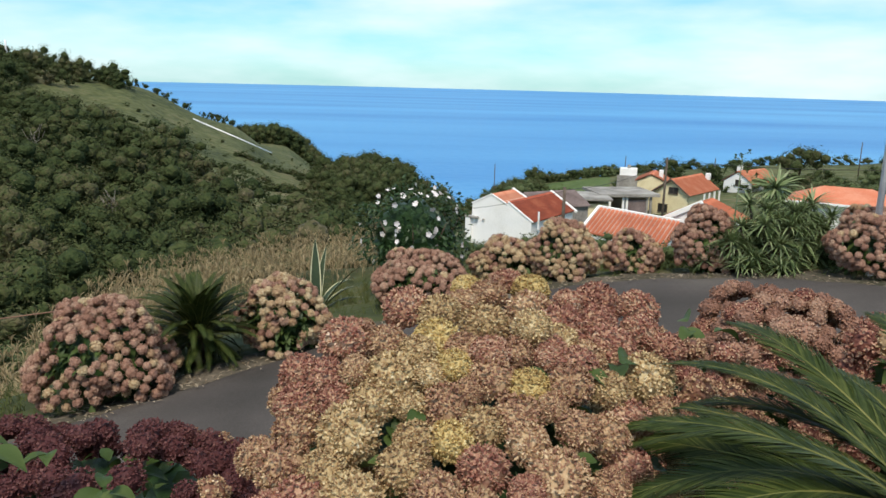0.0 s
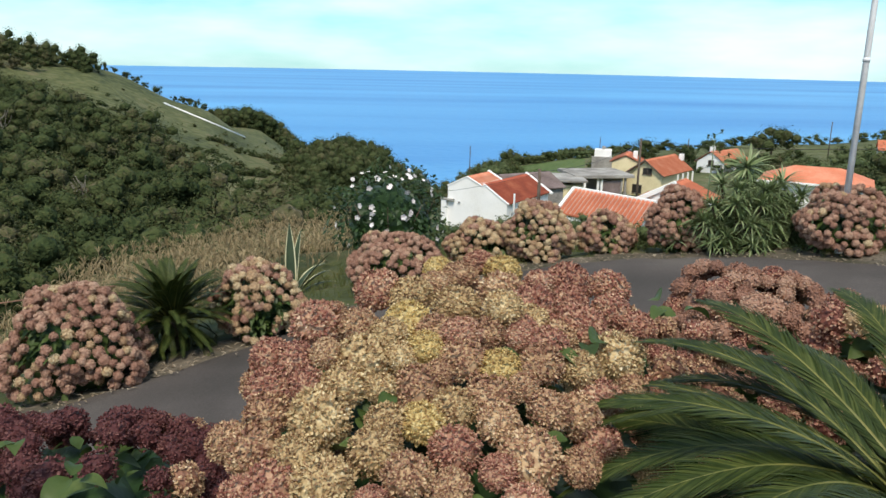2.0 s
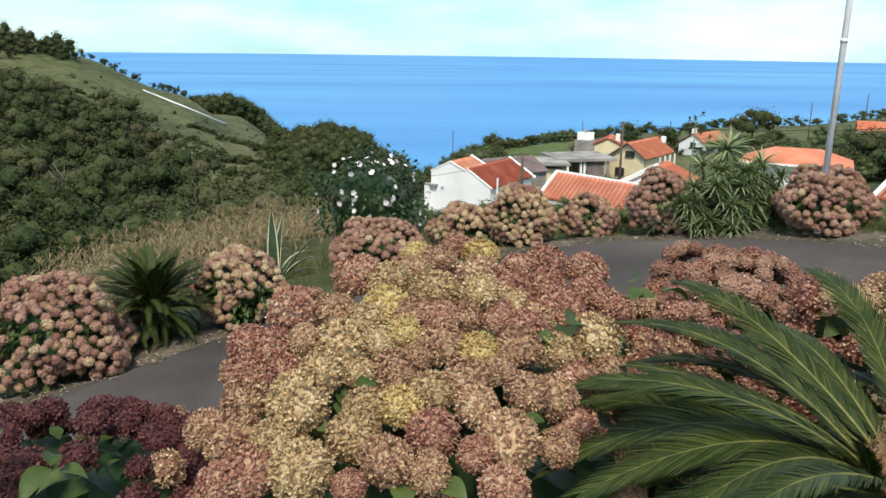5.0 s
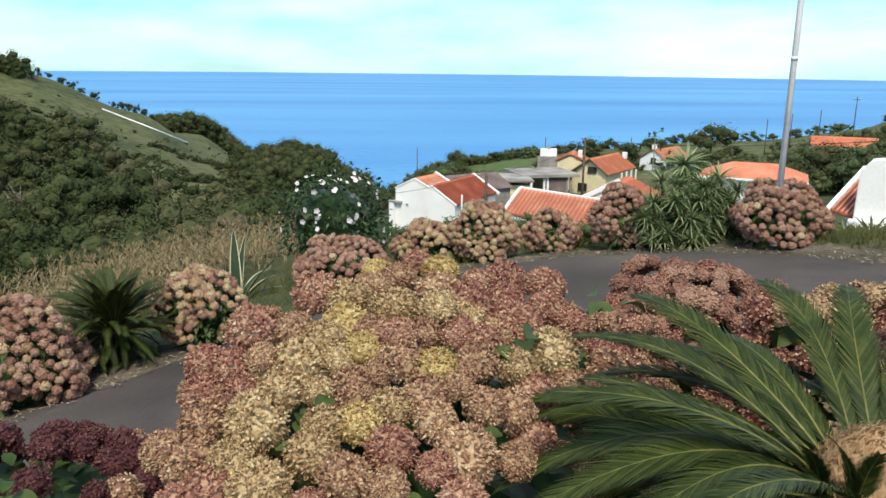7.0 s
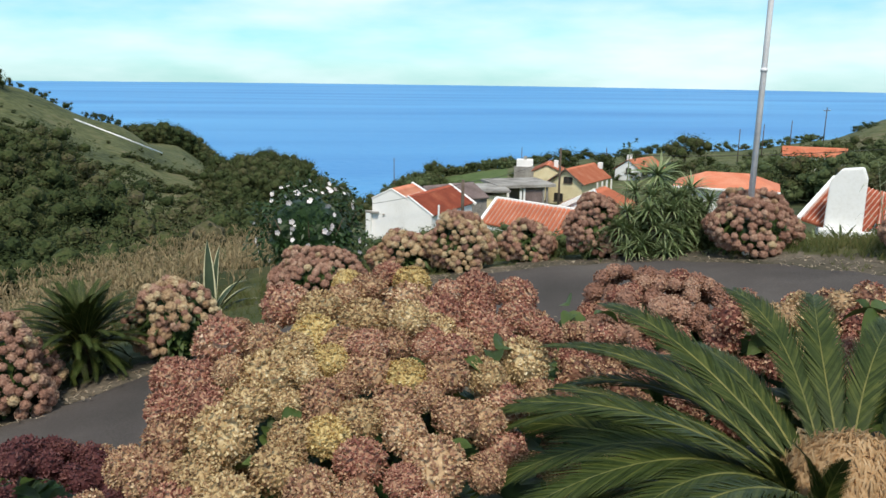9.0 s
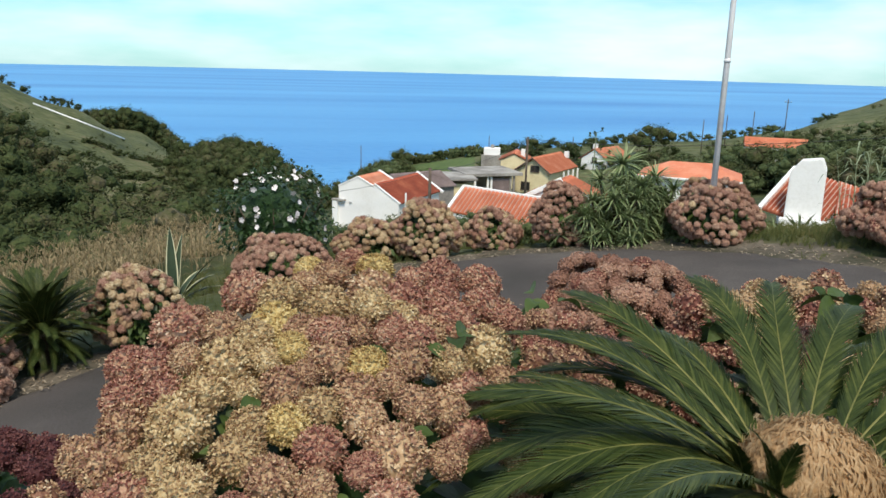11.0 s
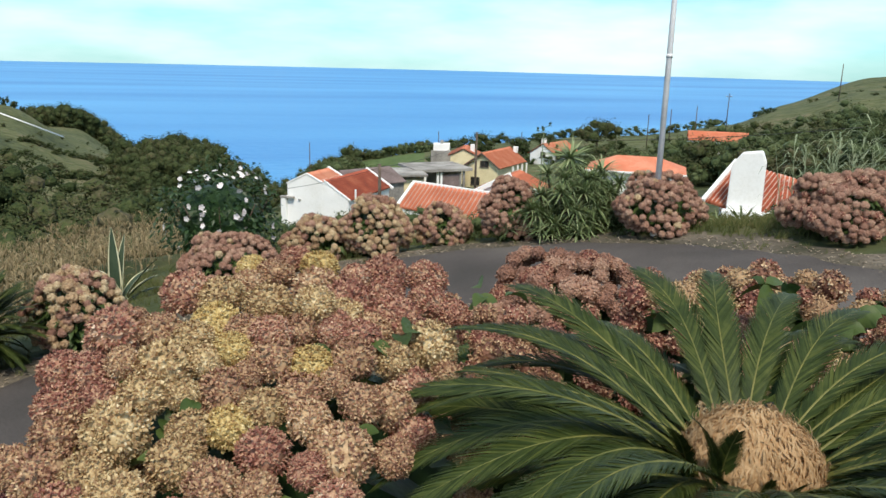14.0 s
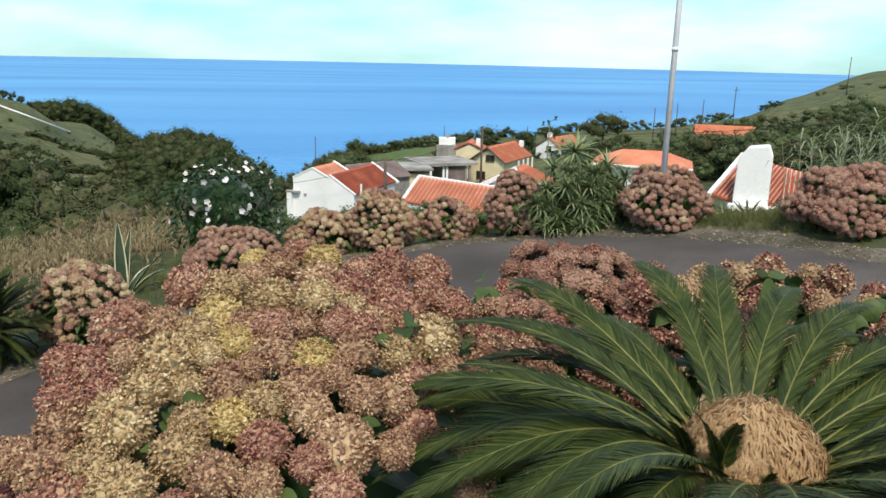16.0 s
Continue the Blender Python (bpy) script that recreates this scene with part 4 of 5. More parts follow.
def prism(profile, y0, y1):
    """A solid wall body: a profile of (x, z) drawn from y0 to y1."""
    bm = bmesh.new()
    profile = [(x, z if z else -1.5) for x, z in profile]
    a = [bm.verts.new((x, y0, z)) for x, z in profile]
    b = [bm.verts.new((x, y1, z)) for x, z in profile]
    bm.faces.new(a)
    bm.faces.new(b[::-1])
    for i in range(len(a)):
        j = (i + 1) % len(a)
        bm.faces.new((a[i], b[i], b[j], a[j]))
    bmesh.ops.recalc_face_normals(bm, faces=bm.faces)
    return bm


def bar(a, b, w, h):
    """A straight square bar from a to b (a verge, ridge or beam)."""
    a, b = Vector(a), Vector(b)
    bm = bmesh.new()
    d = b - a
    m = Matrix.Translation((a + b) / 2) @ d.to_track_quat("X", "Z").to_matrix().to_4x4()
    bmesh.ops.create_cube(bm, size=1, matrix=m @ Matrix.Diagonal((d.length, w, h, 1)))
    bmesh.ops.bevel(bm, geom=list(bm.edges), offset=min(w, h) * 0.12, segments=1, affect="EDGES")
    return bm


def boxed(x0, x1, y0, y1, z0, z1, soft=0.02):
    bm = bmesh.new()
    box(bm, x0, x1, y0, y1, z0 if z0 else -1.5, z1)
    if soft:
        bmesh.ops.bevel(bm, geom=list(bm.edges), offset=soft, segments=1, affect="EDGES")
    return bm


def window(parent, x, z, w, h, y=0.0, frame_mat=None, pane_mat=None):
    """A small window in a wall that faces -y: dark pane, frame and sill."""
    win = part("window", boxed(x - w / 2, x + w / 2, y - 0.03, y + 0.05, z, z + h, 0), pane_mat or DARK, parent)
    fm = frame_mat or PLASTER
    for x0, x1, z0, z1 in ((x - w / 2 - 0.07, x - w / 2, z - 0.07, z + h + 0.07), (x + w / 2, x + w / 2 + 0.07, z - 0.07, z + h + 0.07), (x - w / 2, x + w / 2, z + h, z + h + 0.07)):
        part("frame", boxed(x0, x1, y - 0.06, y + 0.04, z0, z1, 0.01), fm, win)
    part("sill", boxed(x - w / 2 - 0.1, x + w / 2 + 0.1, y - 0.12, y + 0.04, z - 0.1, z - 0.003, 0.01), fm, win)
    part("mullion", boxed(x - 0.025, x + 0.025, y - 0.05, y - 0.03, z, z + h, 0), fm, win)


# white house with two stepped roofs; its end wall faces the lane
P = (4.02, 59.88, -3.82)
house = thing("white_house", (P[0], P[1], P[2] - 5.0), "white plastered house with stepped red tiled gable roofs", "house", "village houses", -35)
z0 = 5.0
part("wall", prism([(-1.75, 0), (1.35, 0), (1.35, z0 - 0.62), (0, z0), (-1.75, z0 - 0.85)], 0, 3.4), PLASTER, house)
part("wall", prism([(1.352, 0), (3.6, 0), (3.6, z0 - 1.7), (1.6, z0 - 0.45), (1.352, z0 - 0.6)], 0.004, 7.2), PLASTER, house)
tiled_slope("roof", (0, 0.12, z0), (0, 3.4, z0), (1.42, 0, -0.72), ROOFTILE, house, "bright orange-red clay tiles")
tiled_slope("roof", (0, 0.12, z0), (0, 3.4, z0), (-1.8, 0, -0.88), ROOFTILE, house)
tiled_slope("roof", (1.55, 0.12, z0 - 0.42), (1.55, 7.1, z0 - 0.42), (2.2, 0, -1.36), OLDTILE, house, "weathered blotchy red clay tiles")
tiled_slope("roof", (1.55, 3.5, z0 - 0.42), (1.55, 7.1, z0 - 0.42), (-2.2, 0, -1.2), OLDTILE, house)
part("verge", bar((-0.1, 3.42, z0 + 0.1), (1.55, 3.42, z0 - 0.72), 0.22, 0.2), PLASTER, house, "white rendered verge")
part("verge", bar((1.45, 7.15, z0 - 0.32), (4.0, 7.15, z0 - 1.85), 0.24, 0.22), PLASTER, house, "white rendered verge")
part("verge", bar((-1.8, 0.02, z0 - 0.87), (0, 0.02, z0 + 0.02), 0.14, 0.1), PLASTER, house)
part("verge", bar((0, 0.02, z0 + 0.02), (1.45, 0.02, z0 - 0.64), 0.14, 0.1), PLASTER, house)
part("verge", bar((1.5, 0.02, z0 - 0.42), (3.75, 0.02, z0 - 1.78), 0.14, 0.1), PLASTER, house)
part("lean_to", boxed(-2.2, -1.75, -0.3, 2.4, 0, z0 - 1.95), PLASTER, house)
part("ledge", boxed(-2.25, -1.1, -0.34, 0.0, z0 - 2.0, z0 - 1.86, 0.01), CONCRETE, house)
part("vent_pipe", bar((3.9, 0.6, z0 - 2.4), (3.9, 0.6, z0 - 1.0), 0.12, 0.12), PLASTER, house)
part("wall_lamp", boxed(-0.75, -0.55, -0.12, 0, z0 - 2.12, z0 - 2.02, 0.01), CONCRETE, house)

# grey roofed shed behind it
shed = thing("grey_shed", (7.2, 65.6, -9.75), "long low shed with a dull reddish grey roof", "shed", "village houses", -62)
part("wall", prism([(-2.2, 0), (2.2, 0), (2.2, 4.3), (0, 5.25), (-2.2, 4.3)], 0, 5.2), CONCRETE, shed)
tiled_slope("roof", (0, -0.1, 5.3), (0, 5.3, 5.3), (2.45, 0, -1.05), GREYROOF, shed)
tiled_slope("roof", (0, -0.1, 5.3), (0, 5.3, 5.3), (-2.45, 0, -1.05), GREYROOF, shed)

# low house with a long tiled roof turned to the lane
low = thing("tiled_house", (10.68, 50.93, -7.6), "low house with a red tiled roof and white ridge", "house", "village houses", 0)
ux, uy = 0.62, -0.785
ridge_z = 4.4
L = 6.3
slope = (-1.55, -2.1, -1.25)
a, b = (0, 0, ridge_z), (ux * L, uy * L, ridge_z)
bm = bmesh.new()
q = [(0, 0), (ux * L, uy * L), (ux * L + slope[0], uy * L + slope[1]), (slope[0], slope[1])]
vv = [bm.verts.new((x * 0.98, y * 0.98, 0)) for x, y in q] + [bm.verts.new((x * 0.98, y * 0.98, z)) for (x, y), z in zip(q, (ridge_z - 0.1, ridge_z - 0.1, ridge_z + slope[2] - 0.1, ridge_z + slope[2] - 0.1))]
for c in ((0, 1, 2, 3), (4, 5, 6, 7), (0, 1, 5, 4), (1, 2, 6, 5), (2, 3, 7, 6), (3, 0, 4, 7)):
    bm.faces.new([vv[i] for i in c])
bmesh.ops.recalc_face_normals(bm, faces=bm.faces)
part("wall", bm, PLASTER, low)
tiled_slope("roof", a, b, slope, ROOFTILE, low, "red clay tiles with pale mortar lines", 0.32, 0.42, 0.1, True)
tiled_slope("roof", a, b, (1.5, 2.0, -1.2), ROOFTILE, low, "", 0.3)
part("ridge", bar((-0.1, 0.05, ridge_z + 0.08), (ux * L, uy * L, ridge_z + 0.08), 0.2, 0.14), PLASTER, low, "white mortared ridge")
part("verge", bar((-0.08, 0.06, ridge_z + 0.05), (slope[0] - 0.1, slope[1], ridge_z + slope[2] + 0.05), 0.2, 0.16), PLASTER, low)

# its taller wing with a white parapet
wing = thing("parapet_house", (14.6, 49.9, -7.6), "tiled house wing with a thick white gable parapet", "house", "village houses", -32)
part("wall", prism([(0.1, 0), (5.4, 0), (5.4, 3.8), (2.4, 5.1), (0.1, 3.95)], 0, 2.9), PLASTER, wing)
part("parapet", bar((-0.1, 0, 3.85), (2.45, 0, 5.25), 0.34, 0.34), PLASTER, wing, "broad white rendered parapet")
tiled_slope("roof", (2.4, 0.1, 5.15), (2.4, 2.9, 5.15), (3.2, 0, -1.4), ROOFTILE, wing)
tiled_slope("roof", (2.4, 0.1, 5.15), (2.4, 2.9, 5.15), (-2.5, 0, -1.2), ROOFTILE, wing)

# yellow house
yel = thing("yellow_house", (30.23, 100.61, -7.35 - 5.4), "pale yellow house with an orange tiled roof", "house", "village houses", -41)
z0 = 5.4
part("wall", prism([(-2.75, 0), (2.35, 0), (2.35, z0 - 1.75), (0, z0 - 0.1), (-2.75, z0 - 1.95)], 0, 9.2), YELLOW_WALL, yel)
tiled_slope("roof", (0, -0.35, z0 + 0.15), (0, 9.4, z0 + 0.15), (2.75, 0, -1.95), ROOFTILE, yel, "bright orange clay tiles")
tiled_slope("roof", (0, -0.35, z0 + 0.15), (0, 9.4, z0 + 0.15), (-3.1, 0, -2.2), ROOFTILE, yel)
part("verge", bar((0, -0.38, z0 + 0.08), (-3.1, -0.38, z0 - 2.12), 0.16, 0.16), TIMBER, yel)
part("verge", bar((0, -0.38, z0 + 0.08), (2.75, -0.38, z0 - 1.88), 0.16, 0.16), TIMBER, yel)
window(yel, 0.3, z0 - 1.75, 1.15, 0.75, 0, TIMBER)
window(yel, -1.0, z0 - 4.3, 1.2, 1.0, 0, TIMBER)
part("chimney", boxed(0.8, 1.4, 8.8, 9.3, z0 - 0.6, z0 + 0.3), PLASTER, yel, "white chimney")
for k in range(4):
    part("porch_post", boxed(2.75, 2.95, 4.0 + 1.7 * k, 4.2 + 1.7 * k, 0, z0 - 1.95), PLASTER, yel)
part("step_wall", boxed(-2.9, 3.2, -0.9, -0.5, 0, 0.55), CONCRETE, yel)

# flat roofed garage and grey outbuildings beside it
gar = thing("garage", (20.7, 97.9, -12.3), "flat roofed concrete garage with open bays", "garage", "village houses", 9)
part("back_wall", boxed(-0.2, 7.4, 3.0, 3.25, 0, 2.9), CONCRETE, gar)
part("roof_slab", boxed(-0.4, 7.7, -0.35, 6.6, 2.9, 3.3), CONCRETE, gar)
for x in (0.0, 0.95, 2.75, 3.25, 6.0, 6.5):
    part("pillar", boxed(x, x + 0.28, 0, 0.28, 0, 2.896), PLASTER if x in (0.95, 2.75, 3.25) else CONCRETE, gar)
part("shutter", boxed(3.55, 5.98, 0.12, 0.2, 0, 2.5, 0.01), GREYROOF, gar, "dark grey roller shutter")
part("low_wall", boxed(5.2, 9.6, -2.4, -2.1, 0, 0.75), CONCRETE, gar)
out = thing("outbuilding", (14.6, 94.2, -12.5), "grey and cream outbuilding with a flat roof", "outbuilding", "village houses", -2)
part("grey_wall", boxed(0, 3.4, 0, 5, 0, 3.15), CONCRETE, out, "raw grey block wall")
part("cream_wall", boxed(3.404, 6.2, 0.5, 5, 0, 2.7), YELLOW_WALL, out)
part("roof_slab", boxed(-0.2, 6.6, -0.25, 6.5, 3.16, 3.4), CONCRETE, out)
# Solid block with no hole behind it, coloured as the opening's inner shade.
part("opening", boxed(4.4, 5.0, 0.46, 0.6, 1.0, 1.9, 0), DARK, out)
tank = thing("water_tank_house", (28.2, 116.0, -12.2), "small white block with a flat top", "outbuilding", "village houses", -14)
part("block", boxed(-1.25, 1.25, -1, 1, 0, 4.6), PLASTER, tank)
part("vent", boxed(-0.2, 0.3, -0.4, 0.1, 4.6, 5.1), CONCRETE, tank)
part("base", boxed(-1.6, 2.2, -1.4, -1.004, 0, 3.6), CONCRETE, tank)
ann = thing("tiled_annex", (29.8, 109.0, -12.2), "small annex with a red tiled roof and chimney", "house", "village houses", -20)
part("wall", prism([(-1.9, 0), (1.9, 0), (1.9, 3.6), (0, 4.5), (-1.9, 3.6)], 0, 5), YELLOW_WALL, ann)
tiled_slope("roof", (0, -0.2, 4.6), (0, 5.2, 4.6), (2.2, 0, -1.05), ROOFTILE, ann)
tiled_slope("roof", (0, -0.2, 4.6), (0, 5.2, 4.6), (-2.2, 0, -1.05), ROOFTILE, ann)
part("chimney", boxed(0.9, 1.5, 1.2, 1.8, 3.8, 5.1), PLASTER, ann)

# white house further down
far = thing("white_cottage", (50.4, 130.7, -14.0), "far white cottage with a terracotta roof", "house", "village houses", -52)
part("wall", prism([(-2.6, 0), (2.6, 0), (2.6, 2.9), (0, 4.6), (-2.6, 2.9)], 0, 8), PLASTER, far)
tiled_slope("roof", (0, -0.2, 4.75), (0, 8.2, 4.75), (3.0, 0, -1.95), ROOFTILE, far)
tiled_slope("roof", (0, -0.2, 4.75), (0, 8.2, 4.75), (-3.0, 0, -1.95), ROOFTILE, far)
window(far, 0.1, 2.3, 0.9, 0.9, 0, TIMBER)
part("chimney", boxed(-1.6, -0.9, 2.0, 2.7, 3.6, 5.4), PLASTER, far)

# hipped roof below the lane and the long roof further up
hip = thing("hipped_house", (30.3, 57.2, -7.0), "house with a plain orange hipped roof", "house", "village houses", -30)
bm = bmesh.new()
vs = [bm.verts.new(c) for c in ((-3.9, -2.6, 3.75), (3.9, -2.6, 3.75), (3.9, 2.6, 3.75), (-3.9, 2.6, 3.75), (-1.6, 0, 4.75), (1.6, 0, 4.75))]
for c in ((0, 1, 5, 4), (1, 2, 5), (2, 3, 4, 5), (3, 0, 4), (3, 2, 1, 0)):
    bm.faces.new([vs[i] for i in c])
part("roof", bm, ROOFTILE, hip, "smooth orange roof")
part("wall", boxed(-3.5, 3.5, -2.2, 2.2, 0, 3.746), PLASTER, hip)
part("eave_board", bar((-3.92, -2.62, 3.7), (3.92, -2.62, 3.7), 0.12, 0.16), PLASTER, hip)
lon = thing("long_house", (69.2, 106.0, -9.6), "long low house with an orange roof among trees", "house", "village houses", -28)
part("wall", prism([(-2.4, 0), (2.4, 0), (2.4, 3.7), (0, 4.7), (-2.4, 3.7)], -4.2, 4.2), PLASTER, lon)
tiled_slope("roof", (0, -4.4, 4.8), (0, 4.4, 4.8), (2.7, 0, -1.15), ROOFTILE, lon)
tiled_slope("roof", (0, -4.4, 4.8), (0, 4.4, 4.8), (-2.7, 0, -1.15), ROOFTILE, lon)
lon.matrix_world = pose(69.2, 106.0, -9.6, 0, 0, 62)

# house by the lane with a big white chimney
cot = thing("chimney_cottage", (17.8, 24.9, -2.6), "cottage with a broad white chimney and red tiled roof", "house", "village houses", -38)
z0 = 2.6
bm = prism([(-0.7, 0), (0.62, 0), (0.58, z0 + 1.62), (0.42, z0 + 2.02), (-0.26, z0 + 1.92), (-0.58, z0 + 1.5)], -0.35, 0.35)
bmesh.ops.bevel(bm, geom=list(bm.edges), offset=0.03, segments=2, affect="EDGES")
part("chimney", bm, PLASTER, cot, "tall tapering white plastered chimney")
part("chimney_base", boxed(-0.75, 1.05, -0.7, -0.352, 0, z0 - 0.15, 0.03), PLASTER, cot)
part("wall", prism([(-0.9, 0), (2.35, 0), (2.35, z0 - 0.3), (-0.9, z0 - 0.3)], 0.356, 4.2), PLASTER, cot)
tiled_slope("roof", (-0.55, 2.6, z0 + 1.25), (1.5, 2.6, z0 + 0.75), (-0.85, -2.55, -1.25), OLDTILE, cot, "red clay tiles in pale mortared rolls", 0.15, 0.4, 0.07, True)
tiled_slope("roof", (1.0, 2.6, z0 + 0.87), (1.95, 2.6, z0 + 0.66), (0.0, -2.4, -1.1), OLDTILE, cot, "", 0.15, 0.4, 0.07, True)
part("verge", bar((-0.6, 2.6, z0 + 1.35), (-1.5, 0.0, z0 + 0.02), 0.16, 0.14), PLASTER, cot, "white verge board")


# ---- poles, wires, walls ----
def pole(name, x, y, top, r0, r1, mat, label, category, group="", arms=()):
    g = ground_at(x, y) - 0.2
    ob = thing(name, (x, y, g), label, category, group)
    bm = bmesh.new()
    tube(bm, [(0, 0, 0), (0, 0, (top - g) * 0.5), (0, 0, top - g)], [r0, (r0 + r1) / 2, r1], 16)
    part("shaft", bm, mat, ob)
    for z, w in arms:
        part("crossarm", bar((-w, 0, z - g), (w, 0, z - g), 0.1, 0.1), mat, ob)
        for s in (-0.85, 0.85):
            part("insulator", boxed(s * w - 0.04, s * w + 0.04, -0.04, 0.04, z - g + 0.05, z - g + 0.2, 0.01), PLASTER, ob)
    return ob


lamp = pole("steel_pole", 6.86, 11.93, 10.6, 0.053, 0.035, STEEL, "tall tapered galvanised steel pole beside the lane", "pole")
bm = bmesh.new()
tube(bm, [(0, 0, 0.0), (0, 0, 0.5)], [0.064, 0.06], 16)
part("base_sleeve", bm, STEEL, lamp)
bm = bmesh.new()
tube(bm, [(0, 0, 0), (0, 0, 0.06)], [0.054, 0.053], 16)
part("band", bm, STEEL, lamp).location.z = 3.2
pole("utility_pole", 8.95, 55.3, -2.5, 0.14, 0.11, TIMBER, "dark weathered timber utility pole", "utility pole", "utility poles")
pole("utility_pole", 22.4, 76.8, -2.2, 0.13, 0.1, TIMBER, "dark weathered timber utility pole", "utility pole", "utility poles")
for az, r, top in ((4.0, 150, -11.0), (13.4, 180, -11.3), (28.4, 150, -4.0), (29.9, 155, -3.2), (31.6, 160, -2.6), (33.6, 165, -0.2), (40.3, 170, 6.0), (19.5, 150, -8.2)):
    pole("utility_pole", r * math.sin(radians(az)), r * math.cos(radians(az)), top, 0.1, 0.07, TIMBER, "far thin utility pole on the slope", "utility pole", "utility poles", ((top - 0.6, 0.7),) if az == 33.6 else ())
pole("mast", 300 * math.sin(radians(-28.7)), 300 * math.cos(radians(-28.7)), 13.5, 0.45, 0.3, STEEL, "thin mast on the hilltop", "mast")


def wire(name, a, b, sag, r, mat, label):
    bm = bmesh.new()
    pts = []
    for k in range(17):
        t = k / 16
        pts.append((a[0] + (b[0] - a[0]) * t, a[1] + (b[1] - a[1]) * t, a[2] + (b[2] - a[2]) * t - sag * 4 * t * (1 - t)))
    tube(bm, pts, [r] * 17, 5)
    tagged(part(name, bm, mat, None), label, "cable")


wire("overhead_cable", (22.4, 76.8, -2.4), (36.0, 40.0, 1.6), 0.7, 0.022, DARK, "thin dark overhead cable between poles")
wire("overhead_cable", (8.95, 55.3, -2.7), (22.4, 76.8, -2.5), 0.6, 0.02, DARK, "thin dark overhead cable between poles")
wire("overhead_cable", (8.95, 55.3, -2.75), (2.5, 59.5, -4.9), 0.15, 0.015, DARK, "thin dark cable drooping to the white house")
wire("fence_wire", (-8.4, 10.2, 1.25), (-4.0, 11.6, 1.62), 0.03, 0.012, FENCE, "rusty brown wire strung above the corn")
for x, y, top in ((-8.4, 10.2, 1.3), (-4.0, 11.6, 1.68)):
    pole("fence_post", x, y, top, 0.035, 0.03, TIMBER, "short rough wooden fence post", "post", "fence posts")
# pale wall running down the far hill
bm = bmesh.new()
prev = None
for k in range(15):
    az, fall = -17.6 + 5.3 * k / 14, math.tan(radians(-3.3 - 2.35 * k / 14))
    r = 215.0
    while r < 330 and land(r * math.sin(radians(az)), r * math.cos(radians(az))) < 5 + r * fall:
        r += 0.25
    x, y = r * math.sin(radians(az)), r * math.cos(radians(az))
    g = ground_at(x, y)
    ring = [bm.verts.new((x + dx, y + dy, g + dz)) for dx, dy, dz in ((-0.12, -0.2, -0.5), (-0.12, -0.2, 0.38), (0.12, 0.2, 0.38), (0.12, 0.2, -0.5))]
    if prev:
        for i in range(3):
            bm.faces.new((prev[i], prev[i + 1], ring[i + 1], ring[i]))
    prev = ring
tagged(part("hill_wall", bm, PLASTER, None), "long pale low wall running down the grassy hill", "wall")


# ---- woods, corn and grass ----
def ico(level):
    bm = bmesh.new()
    bmesh.ops.create_icosphere(bm, subdivisions=level, radius=1)
    v = np.array([q.co[:] for q in bm.verts])
    f = np.array([[q.index for q in c.verts] for c in bm.faces])
    bm.free()
    return v, f


def clump_template(seed, n, quad=0.16, lobes=6, level=1):
    """A tree crown about 1 m across and high: uneven lobes set with small leafy tufts."""
    rng = np.random.default_rng(seed)
    spots = [(rng.normal(0, 0.2, 3) * np.array([1, 1, 0.6]) + np.array([0, 0, 0.48 + rng.uniform(-0.26, 0.22)]), rng.uniform(0.14, 0.29)) for _ in range(lobes)]
    vs, fs = [], []
    bv, bf = ico(level)
    for c, r in spots:
        k = len(vs)
        a = rng.uniform(0, 6.28, 3)
        bump = 1 + 0.13 * np.sin(5 * bv[:, 0] + a[0]) * np.sin(6 * bv[:, 1] + a[1]) + 0.1 * np.sin(11 * bv[:, 2] + a[2] + 7 * bv[:, 0])
        vs += list(c + bv * (r * 0.55 * bump)[:, None])
        fs += [(k + i[0], k + i[1], k + i[2], k + i[2]) for i in bf]
    for _ in range(n):
        c, r = spots[int(rng.integers(len(spots)))]
        d = rng.normal(0, 1, 3)
        d /= np.linalg.norm(d)
        p = c + d * r * rng.uniform(0.62, 1.12)
        nn = d + rng.normal(0, 0.5, 3)
        nn /= np.linalg.norm(nn)
        u = np.cross(nn, rng.normal(0, 1, 3))
        u /= np.linalg.norm(u)
        w = np.cross(nn, u)
        s = quad * rng.uniform(0.5, 1.0) * 0.5
        k = len(vs)
        vs += [p - u * s, p + w * s * 0.75 + nn * s * 0.3, p + u * s]
        fs.append((k, k + 1, k + 2, k + 2))
    return np.array(vs), np.array(fs)[:, :3]


CLUMPS = [clump_template(60 + k, 820, 0.082, 10) for k in range(6)]
FINE_CLUMPS = [clump_template(70 + k, 900, 0.07, 9, 1) for k in range(4)]


def plant_many(name, spots, templates, mat, label, category, seed, sink=0.12):
    """Joins scaled, turned copies of templates at (x, y, width, height)."""
    rng = np.random.default_rng(seed)
    vs, fs, k = [], [], 0
    xy = np.array([(s[0], s[1]) for s in spots])
    zs = land(xy[:, 0], xy[:, 1])
    for (x, y, w, h), z in zip(spots, zs):
        v, f = templates[int(rng.integers(len(templates)))]
        a = rng.uniform(0, 6.28)
        c, s = math.cos(a), math.sin(a)
        q = np.stack([(v[:, 0] * c - v[:, 1] * s) * w + x, (v[:, 0] * s + v[:, 1] * c) * w + y, v[:, 2] * h + z - sink * h], 1)
        vs.append(q)
        fs.append(f + k)
        k += len(v)
    ob = part(name, mesh_np(name, np.concatenate(vs), np.concatenate(fs), (mat,)), mat, None)
    return tagged(ob, label, category, kind="stuff")


def polar(az, r):
    return r * math.sin(radians(az)), r * math.cos(radians(az))


